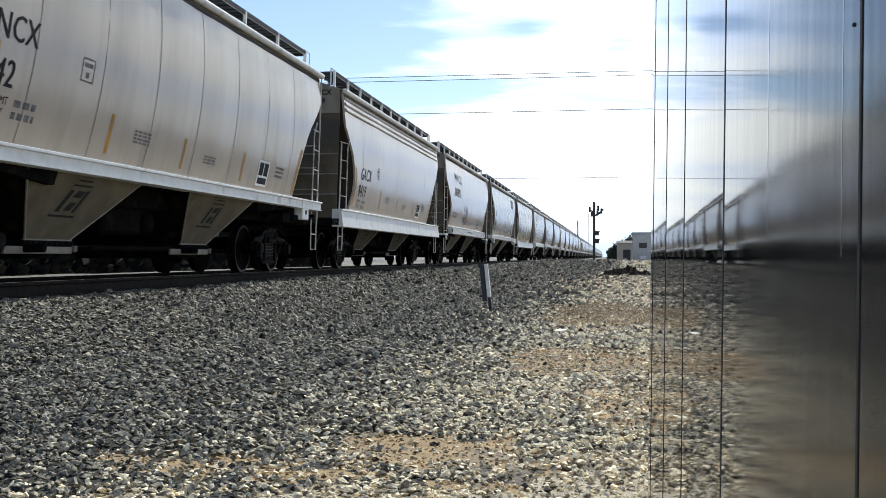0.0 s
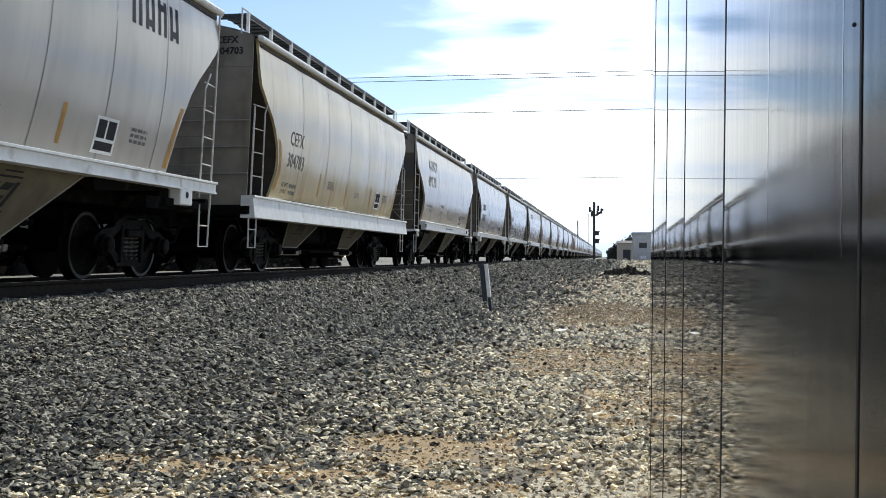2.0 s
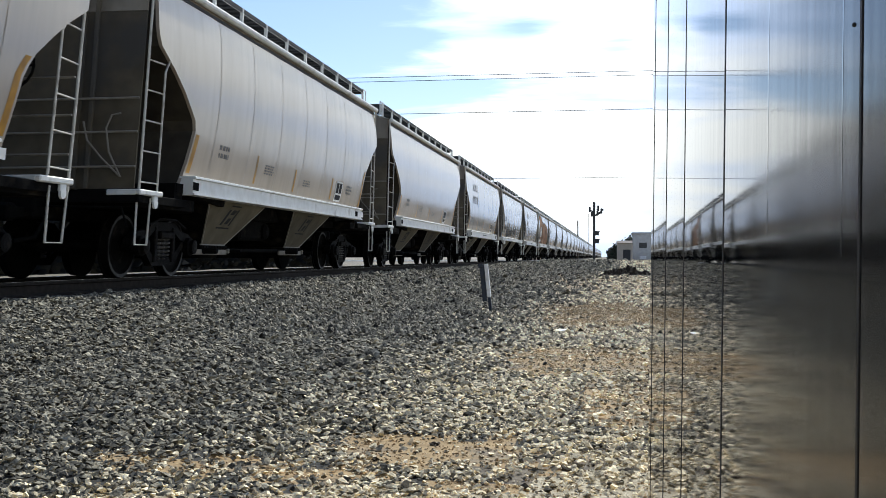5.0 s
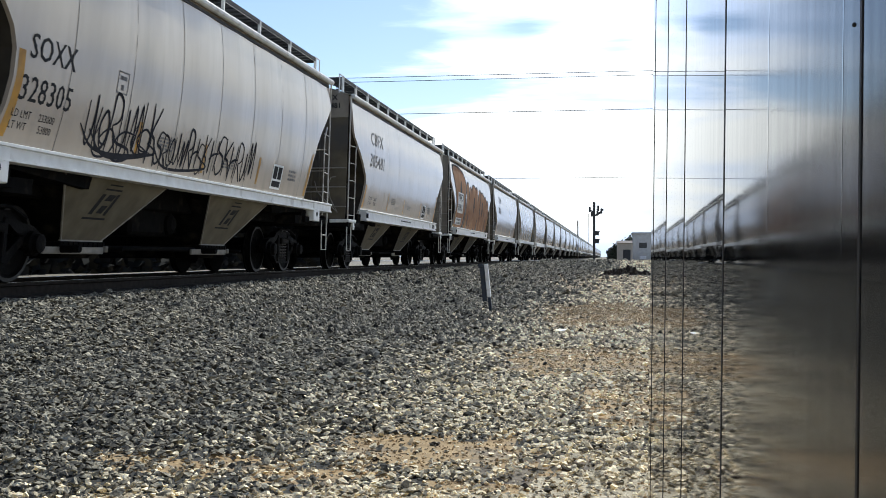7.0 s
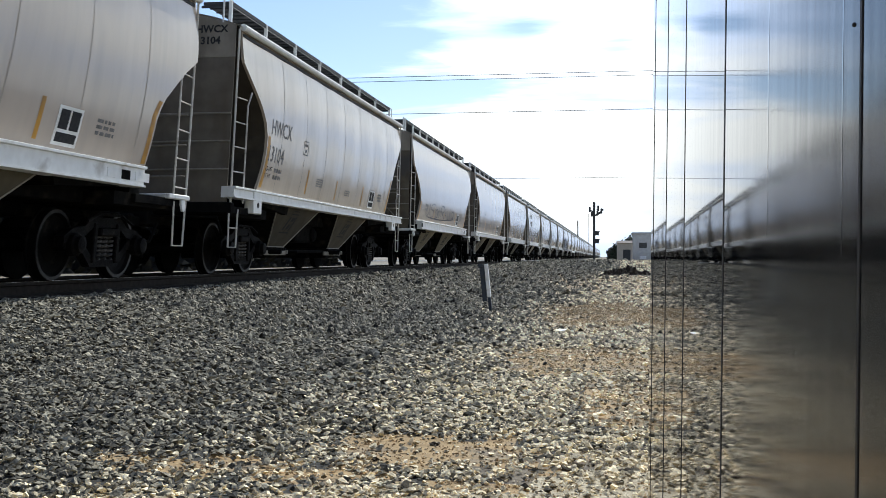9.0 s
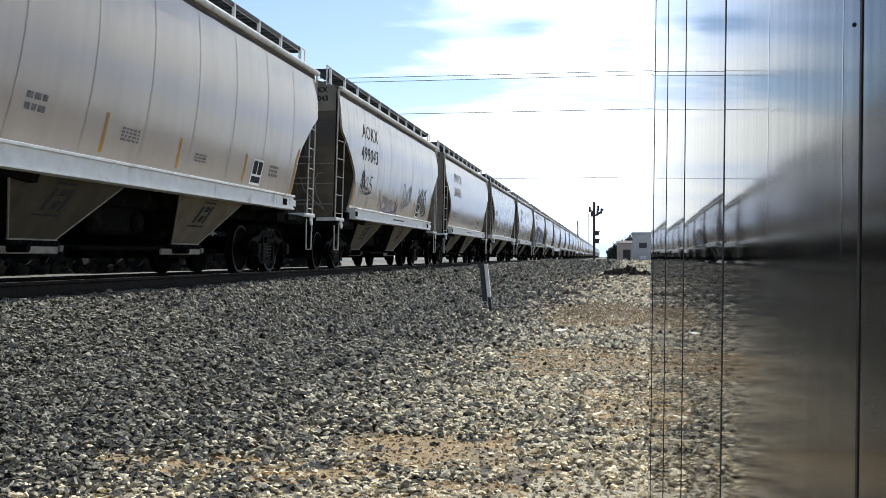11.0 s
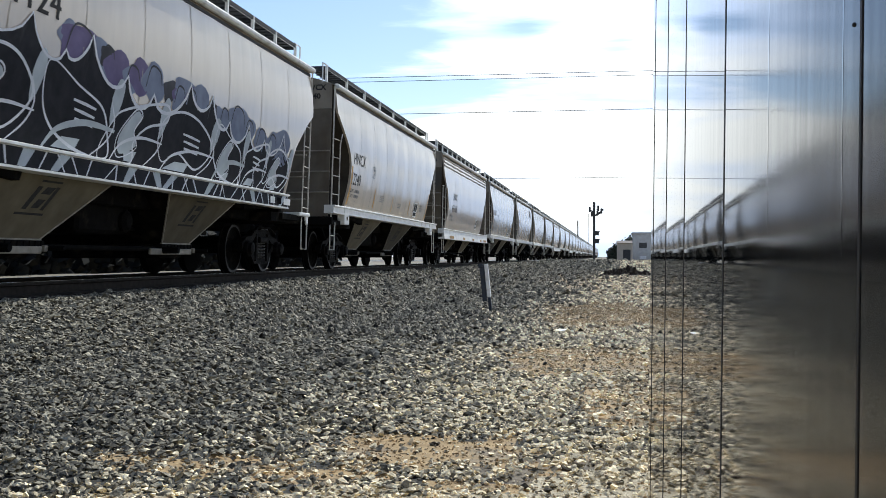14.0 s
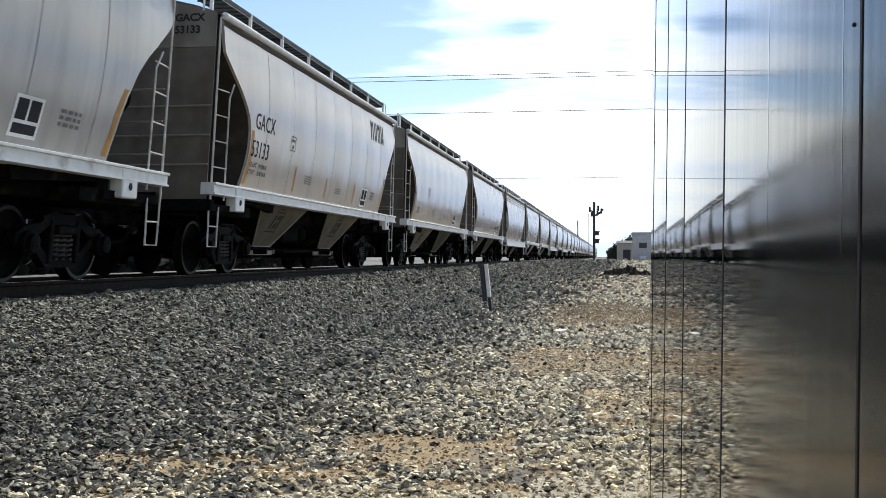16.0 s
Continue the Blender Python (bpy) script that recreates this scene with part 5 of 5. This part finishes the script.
def flowing(points, closed=False, step=6):
    """A smooth line through a few points."""
    n = len(points)
    out = []
    for i in range(n if closed else n - 1):
        q = [points[(i + d) % n] if closed else points[min(max(i + d, 0), n - 1)] for d in (-1, 0, 1, 2)]
        for k in range(step):
            t = k / step
            out.append(tuple(0.5 * (2 * q[1][a] + (q[2][a] - q[0][a]) * t + (2 * q[0][a] - 5 * q[1][a] + 4 * q[2][a] - q[3][a]) * t * t
                                    + (3 * q[1][a] - q[0][a] - 3 * q[2][a] + q[3][a]) * t ** 3) for a in (0, 1)))
    out.append(points[0] if closed else points[-1])
    return out


# strokes of a quick hand, each in a unit box
HAND = {
    "arch": [[(0.0, 0.85), (0.12, 0.25), (0.38, 0.0), (0.58, 0.35), (0.52, 1.0), (0.74, 0.30), (1.05, 0.05)]],
    "loop": [[(0.12, 1.0), (0.0, 0.4), (0.3, 0.02), (0.8, 0.12), (0.95, 0.6), (0.6, 0.95), (0.25, 0.6), (0.5, 0.2), (1.05, 0.15)]],
    "peak": [[(0.0, 0.0), (0.28, 1.0), (0.5, 0.15), (0.76, 1.05), (1.0, 0.05)]],
    "snake": [[(0.95, 0.92), (0.35, 0.95), (0.10, 0.58), (0.75, 0.42), (0.85, 0.10), (0.35, -0.06), (0.0, 0.15)]],
    "stem": [[(0.3, 1.15), (0.22, 0.35), (0.42, 0.0), (1.1, 0.12)]],
    "fork": [[(0.1, 1.05), (0.15, 0.5), (0.1, -0.1)], [(0.92, 1.0), (0.25, 0.5), (0.6, 0.35), (1.0, -0.12)]],
    "gate": [[(0.05, 1.0), (0.1, -0.1)], [(0.8, 1.05), (0.75, 0.0)], [(-0.1, 0.35), (0.4, 0.55), (1.0, 0.6)]],
    "bowl": [[(0.1, -0.1), (0.15, 0.6), (0.2, 1.05), (0.8, 0.95), (0.85, 0.6), (0.3, 0.45)], [(0.3, 0.45), (1.0, -0.05)]],
}


def hand_tag(car, mat_, y0, y1, z0, z1, glyphs, w, seed, tail=True, label="black sprayed scrawl"):
    """A row of quick letters, leaning a little, each overlapping the next, with an underline."""
    rng = random.Random(seed)
    bm = bmesh.new()
    step = (y1 - y0) / len(glyphs)
    for i, g in enumerate(glyphs):
        h, drop, lean = (z1 - z0) * rng.uniform(0.78, 1.12), rng.uniform(-0.06, 0.06), rng.uniform(0.0, 0.18)
        for line in HAND[g]:
            pts = [(y0 + step * (i + 1.12 * (u + lean * v)), min(4.1, max(1.53, z0 + drop + h * v))) for u, v in line]
            ribbon(bm, flowing(pts), w * rng.uniform(0.8, 1.15), 0.0095)
    if tail:
        ribbon(bm, flowing([(y0 - 0.1, z0 + 0.25), (y0 + 0.3, z0), (y0 + (y1 - y0) * 0.5, z0 - 0.03), (y1, z0 + 0.08), (y1 - 0.3, z0 + 0.2)]), w, 0.0095)
    part("graffiti", bm, mat_, car, label)["kind"] = "stuff"


def brown_letters(car, lb):
    """A row of fat angular brown shapes with slate outlines, tall at the front."""
    first = [(2.15, 1.54), (2.02, 2.35), (1.60, 3.00), (1.05, 3.50), (0.80, 3.86), (1.7, 3.96), (2.8, 3.93), (3.8, 3.80), (4.45, 3.50), (4.70, 3.15), (4.35, 2.92), (4.55, 2.45), (4.35, 2.0), (4.05, 1.54)]
    forms = [
        [(0.0, 0.0), (0.10, 0.45), (0.06, 0.85), (0.20, 1.0), (0.42, 0.97), (0.46, 0.70), (0.60, 0.68), (0.64, 0.92), (0.90, 0.88), (1.0, 0.5), (0.88, 0.0), (0.62, 0.02), (0.58, 0.35), (0.40, 0.36), (0.36, 0.02)],
        [(0.08, 0.0), (0.0, 0.30), (0.06, 0.75), (0.22, 0.98), (0.60, 1.0), (0.92, 0.86), (1.0, 0.5), (0.95, 0.12), (0.70, 0.0)],
        [(0.02, 0.0), (0.06, 0.5), (0.0, 0.95), (0.28, 1.0), (0.40, 0.70), (0.72, 0.98), (0.95, 0.93), (0.80, 0.60), (0.78, 0.42), (1.0, 0.02), (0.66, 0.0), (0.45, 0.30), (0.32, 0.0)],
    ]
    row = [(4.80, 6.60, 3.50, 0), (6.50, 8.35, 3.50, 1), (8.20, 9.95, 3.44, 2), (9.80, 11.35, 3.34, 1), (11.25, 13.05, 3.20, 0)]
    shapes = [first] + [[(y0 + (y1 - y0) * u, 1.54 + (zt - 1.54) * v) for u, v in forms[f]] for y0, y1, zt, f in row]
    for i, out in enumerate(shapes):
        cy, cz = sum(p[0] for p in out) / len(out), sum(p[1] for p in out) / len(out)
        out = [(y, min(4.02, max(1.53, z))) for y, z in flowing(out, True, 3)[:-1]]
        wide = [(cy + (y - cy) * 1.09 + 0.10, min(4.05, max(1.505, cz + (z - cz) * 1.07))) for y, z in out]
        part("graffiti_outline", one(lambda b: blob(b, wide, 0.013 + 0.0008 * i)), SLATE, car, "dark slate sprayed outline")
        part("graffiti_letter", one(lambda b: blob(b, out, 0.019 + 0.0005 * i)), RUST, car, "brown sprayed letter shape")
        if i in (0, 2, 4):
            hole = [(cy - 0.22, cz + 0.1), (cy + 0.02, cz - 0.25), (cy + 0.24, cz + 0.05), (cy + 0.12, cz + 0.5), (cy - 0.1, cz + 0.45)]
            part("graffiti_counter", one(lambda b: blob(b, hole, 0.0235)), SLATE, car)
    part("repainted_panel", one(lambda b: patch(b, 2.20, 3.86, 2.12, 2.96, 0.0215)), TRIM, car, "white repainted panel")
    part("small_panel", one(lambda b: patch(b, 2.14, 3.74, 1.64, 1.92, 0.0215)), TRIM, car)
    lines = bmesh.new()
    rng = random.Random(3)
    for r in range(2):
        yy = 2.35
        while yy < 3.6:
            w = rng.uniform(0.08, 0.2)
            patch(lines, yy, yy + w, 1.80 - 0.14 * r, 1.88 - 0.14 * r, 0.032)
            yy += w + 0.06
    part("small_stencil", lines, FAINT, car)["kind"] = "stuff"


def dark_mural(car, lb):
    """Black bubble letters with thin white outlines over the lower side and the sill; violet and blue clouds above them."""
    rng = random.Random(8)
    base = 1.505
    ends = (1.85, lb - 1.38)
    # pointed peaks with round valleys between them
    tips = [(1.7, 2.95), (3.15, 2.92), (3.95, 2.66), (4.55, 2.95), (5.60, 2.62), (6.45, 2.50), (7.70, 2.84), (8.60, 2.80), (9.45, 2.50), (10.40, 2.56), (11.30, 2.40), (12.40, 2.62), (ends[1], 2.30)]
    top = []
    for (ya, za), (yb, zb) in zip(tips, tips[1:]):
        for k in range(8):
            t = k / 8
            top.append((ya + (yb - ya) * t, za + (zb - za) * t - 0.34 * min(1.0, (yb - ya) / 1.0) * math.sin(math.pi * t) ** 0.6))
    top = [(y, z) for y, z in top if y > ends[0]]
    bm = bmesh.new()
    rows = [[bm.verts.new((on_skin(y, base + (zt - base) * f) + 0.008, y, base + (zt - base) * f)) for f in (0, 0.2, 0.4, 0.6, 0.8, 1.0)] for y, zt in top]
    for a, b in zip(rows, rows[1:]):
        for j in range(5):
            bm.faces.new((a[j], a[j + 1], b[j + 1], b[j]))
    part("mural_ground", bm, INK, car, "black sprayed mural")
    # clouds of colour behind the peaks
    for q in range(26):
        y = 4.1 + 0.34 * q + rng.uniform(-0.20, 0.20)
        z = 2.74 - 0.018 * q + rng.uniform(-0.06, 0.10)
        r0, ph = rng.uniform(0.14, 0.36), rng.uniform(0, 6)
        out = [(y + r0 * 1.5 * math.cos(a) * (1 + 0.2 * math.sin(3 * a + ph)), z + r0 * math.sin(a) * (1 + 0.2 * math.sin(2 * a + ph))) for a in np.linspace(0, 2 * math.pi, 19)[:-1]]
        part("mural_haze", one(lambda b: blob(b, out, 0.0078 + 0.0002 * q)), (STEEL_BLUE, VIOLET, STEEL_BLUE, SLATE, VIOLET)[q % 5] if q < 14 else STEEL_BLUE, car, "violet and blue sprayed cloud")
        if q % 2:
            part("haze_line", one(lambda b: ribbon(b, flowing([(y - r0, z - 0.1), (y - 0.5 * r0, z + 0.8 * r0), (y + 0.6 * r0, z + 0.7 * r0), (y + r0, z)]), 0.03, 0.0128)), SLATE, car)
    part("mural_edge", one(lambda b: ribbon(b, top, 0.052, 0.0175)), CHALK, car, "white sprayed edge")
    # letters: an outer lobe, an inner lobe, a sweep and some bars in each
    cells = [(1.95, 3.45), (3.6, 5.4), (5.3, 6.9), (6.8, 8.9), (8.9, 10.4), (10.3, 11.6), (11.5, 13.0)]
    lobes = ([(0.10, 0.12), (0.0, 0.45), (0.12, 0.80), (0.42, 0.96), (0.74, 0.86), (0.98, 0.50), (0.70, 0.10), (0.35, 0.30)],
             [(0.05, 1.0), (0.02, 0.55), (0.20, 0.22), (0.60, 0.02), (1.0, 0.0), (0.95, 0.30), (0.80, 0.62), (0.45, 0.80)],
             [(0.0, 0.0), (0.05, 0.50), (0.25, 0.72), (0.95, 0.95), (1.04, 0.70), (0.70, 0.55), (0.52, 0.30), (0.58, 0.0)])
    blade = [(0.30, 0.10), (0.22, 0.35), (0.44, 0.72), (0.56, 0.66), (0.47, 0.45), (0.56, 0.25)]
    for n, (ya, yb) in enumerate(cells):
        hi = 2.50 - 0.03 * n

        def put(shape, grow=1.0):
            return [(ya + (yb - ya) * (0.5 + (u - 0.5) * grow), base + 0.03 + (hi - base) * (0.5 + (v - 0.5) * grow)) for u, v in shape]
        tilt = rng.uniform(-0.12, 0.12)
        outer = [(u + tilt * (v - 0.5), v) for u, v in lobes[n % 3]]
        part("mural_stroke", one(lambda b: ribbon(b, flowing(put(outer), True), 0.040, 0.0180 + 0.0002 * n)), CHALK, car, "white sprayed outline stroke")
        if n % 2 == 0:
            part("mural_fill", one(lambda b: blob(b, flowing(put(blade), True, 3)[:-1], 0.0160)), SPRAY_GREY, car, "pale grey sprayed fill")
            part("mural_stroke", one(lambda b: ribbon(b, flowing(put(blade, 1.12), True), 0.028, 0.0200)), CHALK, car, "white sprayed outline stroke")
        else:
            for k in range(3):
                part("mural_bar", one(lambda b: ribbon(b, put([(0.40 + 0.03 * k, 0.62 - 0.11 * k), (0.56, 0.60 - 0.11 * k), (0.72, 0.57 - 0.11 * k)]), 0.04, 0.0200)), CHALK, car)
        sweep = put([(0.15, 0.0), (0.28, 0.24), (0.62, 0.38), (1.05, 0.36)])
        part("mural_stroke", one(lambda b: ribbon(b, flowing(sweep), 0.085 if n % 3 == 1 else 0.045, 0.0205)), SPRAY_GREY if n % 3 == 1 else CHALK, car)
        part("mural_stroke", one(lambda b: ribbon(b, flowing(put([(0.78, 0.0), (0.96, 0.22), (1.02, 0.46), (0.92, 0.72)])), 0.034, 0.0208)), CHALK, car, "white sprayed outline stroke")
        # broad pale side of the letter under a peak
        side = put([(0.96, 0.42), (0.92, 0.78), (1.0, 1.05), (1.09, 0.98), (1.06, 0.66)])
        part("mural_fill", one(lambda b: blob(b, [(y, max(1.53, z)) for y, z in flowing(side, True, 3)[:-1]], 0.0165)), SPRAY_GREY, car, "pale grey sprayed fill")
        low = put([(0.30 + tilt, 0.02), (0.36, 0.16), (0.60, 0.17), (0.56, 0.02)])
        part("mural_fill", one(lambda b: blob(b, [(y, max(1.52, z)) for y, z in low], 0.0162)), SPRAY_GREY, car, "pale grey sprayed fill")
    # the paint runs on over the sill
    z0, z1 = KINDS["angled"]["sill"]
    part("sill_paint", one(lambda b: box(b, 1.598, 1.604, 1.8, lb - 1.7, z0 + 0.032, z1 - 0.05)), INK, car, "black sprayed band on the sill")
    for q in range(34):
        y = 1.9 + (lb - 4.0) * q / 34 + rng.uniform(0, 0.2)
        w, sk = rng.choice((0.025, 0.03, 0.035, 0.16)), rng.uniform(-0.30, 0.30)
        part("sill_stroke", one(lambda b: prism(b, [(y, z0 + 0.035), (y + w, z0 + 0.035), (y + w * 1.5 + sk, z1 - 0.052), (y + sk, z1 - 0.052)], 0, 1.6045, 1.6065)), CHALK if w < 0.1 else SPRAY_GREY, car)


def logo_bars(car, lb):
    """A faded brand mark high on the trailing half, as plain shapes."""
    bm = bmesh.new()
    for q in range(4):
        y = lb - 3.3 + 0.42 * q
        patch(bm, y, y + 0.10, 3.35, 3.85)
        patch(bm, y + 0.2, y + 0.30, 3.35, 3.85)
        patch(bm, y + 0.1, y + 0.2, 3.70 - 0.3 * (q % 2), 3.80 - 0.3 * (q % 2))
    part("brand_mark", bm, SLATE, car)["kind"] = "stuff"


# ---------------------------------------------------------------- the train
ROUND_LABEL = "grey covered hopper railcar with rounded ends and white sill"
ANGLED_LABEL = "pale grey covered hopper railcar with angled ends, deep white sill"
PLATE_LABEL = "grey covered hopper railcar with a tall white plate sill"
paint_rng = random.Random(11)
BASES = {}


def base_car(kind, paint, clean=False):
    key = (kind, paint.name, clean)
    if key not in BASES:
        BASES[key] = make_car(kind, paint, paint_rng, clean)
        return BASES[key]
    return copy_thing(BASES[key], Matrix.Identity(4))


# kind, paint, words; the first car stands nearest at the start
TRAIN = [
    ("round", PAINT_GREY, ("NCX", "442")), ("deep", PAINT_PALE, ("GACX", "8419")), ("angled", PAINT_PALE, ("MWCX", "300891")), ("round", PAINT_COOL, ("DSIX", "6558")),
    ("plate", PAINT_TAN, ("CEFX", "304703")), ("angled", PAINT_WORN, ("AOKX", "49170")), ("wide", PAINT_DULL, ("CBFX", "316412")), ("round", PAINT_DULL, ("NAHX", "322354")),
    ("angled", PAINT_PALE, ("MWCX", "")), ("angled", PAINT_GREY, None), ("angled", PAINT_PALE, None), ("angled", PAINT_WORN, ("AOKX", "498210")),
    ("tight", PAINT_GREY, ("SOXX", "328305")), ("angled", PAINT_PALE, ("CBFX", "305481")), ("angled", PAINT_PALE, ("", "")), ("angled", PAINT_PALE, ("ITFX", "3016")),
    ("round", PAINT_GREY, ("HWCX", "13104")), ("angled", PAINT_PALE, None), ("round", PAINT_PALE, None), ("angled", PAINT_PALE, None),
    ("angled", PAINT_WORN, ("AOKX", "499043")), ("angled", PAINT_PALE, ("MWCX", "300661")), ("round", PAINT_DULL, ("NAHX", "322434")), ("angled", PAINT_WORN, ("AOKX", "47401")),
    ("angled", PAINT_PALE, None), ("round", PAINT_GREY, ("HWCX", "12240")), ("plate", PAINT_PALE, ("SHPX", "435186")), ("round", PAINT_DULL, ("NAHX", "322514")),
    ("round", PAINT_PALE, ("GACX", "53133")), ("round", PAINT_GREY, None), ("round", PAINT_PALE, None), ("plate", PAINT_PALE, None),
]
for i in range(30):
    TRAIN.append((("round", "angled", "angled", "round", "plate")[(i * 7 + i // 3) % 5], (PAINT_PALE, PAINT_GREY, PAINT_PALE)[i % 3], None))

# cars that paint or rust sets apart
OWN_LABELS = {
    2: "pale grey hopper railcar with a small black sprayed tag",
    4: "tan covered hopper railcar with rust streaks and plate sill",
    12: "grey covered hopper railcar with black sprayed scrawls along its side",
    14: "pale grey hopper railcar covered in large brown sprayed letters",
    20: "weathered pale hopper railcar with violet and black sprayed tags",
    24: "pale grey hopper railcar with a black and white sprayed mural",
}
CARS = []
along = 24.01 - KINDS["round"]["length"]
for i, (kind, paint, words) in enumerate(TRAIN):
    car = base_car(kind, paint, words in (("MWCX", "300661"), ("CEFX", "304703"), ("", "")))
    tagged(car, OWN_LABELS.get(i) or {"round": ROUND_LABEL, "wide": ROUND_LABEL, "tight": ROUND_LABEL, "angled": ANGLED_LABEL, "plate": PLATE_LABEL, "deep": PLATE_LABEL}[kind], "railcar", group="cars of the freight train")
    CARS.append((car, along, kind, words, i))
    along += KINDS[kind]["length"]
for car, y0, kind, words, i in CARS:
    lb = KINDS[kind]["length"] - GAP
    ON[0] = kind
    if i == 24:
        text_mesh("AOKX", 0.35, 2.16, 3.50, BLACK, car, label="black stencilled reporting mark", bold=0.004, spacing=1.25)
        text_mesh("491124", 0.35, 2.10, 2.95, BLACK, car, label="black stencilled car number", bold=0.004, spacing=1.2)
        end_words(("AOKX", "491124"), car)
    elif i < 46:
        markings(kind, car, words, i)
    if words:
        end_words(words, car)
    if i in (3, 28):
        logo_bars(car, lb)
    elif i == 2:
        hand_tag(car, INK, 5.5, 6.7, 1.72, 2.45, ("fork", "loop", "peak"), 0.040, 2)
    elif i == 12:
        hand_tag(car, INK, 3.15, 5.25, 1.64, 2.30, ("arch", "loop", "bowl", "arch", "peak", "stem", "fork"), 0.044, 12)
        hand_tag(car, INK, 3.40, 5.00, 1.60, 1.95, ("loop", "snake", "loop"), 0.040, 15)
        hand_tag(car, INK, 5.25, 7.20, 1.60, 2.10, ("snake", "bowl", "loop", "arch", "peak", "bowl", "gate", "snake", "fork"), 0.042, 13)
        hand_tag(car, INK, 7.30, 9.35, 1.64, 2.22, ("gate", "snake", "fork", "gate", "bowl", "arch", "peak"), 0.044, 14, tail=False)
    elif i == 14:
        brown_letters(car, lb)
        text_mesh("MWCX", 0.29, 2.30, 2.62, BLACK, car, label="black stencilled reporting mark", spacing=1.22, bold=0.005, lift=0.034)
        text_mesh("301911", 0.29, 2.24, 2.20, BLACK, car, label="black stencilled car number", spacing=1.10, bold=0.005, lift=0.034)
    elif i == 17:
        hand_tag(car, SLATE, 3.2, 9.5, 1.70, 2.15, ("arch", "snake", "loop", "peak", "bowl", "fork", "arch", "loop"), 0.035, 17)
    elif i == 20:
        hand_tag(car, INK, 2.45, 3.75, 1.92, 2.40, ("peak", "fork", "stem", "snake"), 0.048, 20, tail=False)
        hand_tag(car, VIOLET, 5.15, 7.55, 1.60, 1.98, ("stem", "arch", "peak", "loop", "fork"), 0.035, 21, label="violet sprayed scrawl")
        hand_tag(car, SLATE, 8.0, 9.4, 1.85, 2.40, ("bowl", "arch", "loop", "peak"), 0.036, 24, tail=False)
        hand_tag(car, INK, 10.6, 12.1, 1.95, 2.50, ("arch", "peak", "loop", "fork", "arch", "bowl", "snake"), 0.046, 22, tail=False)
        hand_tag(car, INK, 11.4, 12.3, 1.70, 1.98, ("loop", "snake", "peak"), 0.040, 23)
    elif i == 24:
        dark_mural(car, lb)
    elif i == 7:
        hand_tag(car, SLATE, 4.6, 5.4, 1.9, 2.25, ("loop", "peak", "snake"), 0.025, 7)

# distance run by the train, by time
RUN = [(0, 0.0), (0.5, 14.03), (1, 27.58), (1.5, 42.0), (2, 54.67), (2.5, 69.05), (3, 83.36), (3.5, 96.23), (4, 110.88), (6.5, 180.4), (7, 193.46), (7.5, 208.13), (8, 222.67),
       (8.5, 235.76), (9, 250.24), (11.5, 320.22), (12, 331.96), (12.5, 347.76), (13, 360.98), (13.5, 375.49), (14, 389.87), (14.5, 403.35), (15, 418.24), (15.5, 431.21), (16, 445.71)]


def motions():
    """The train runs past at a steady pace; every car is keyed along the track."""
    for car, y0, kind, words, i in CARS:
        walk(car, [(t, pose(TRACK_X, y0 - s, RAIL_Z)) for t, s in RUN])


motions()
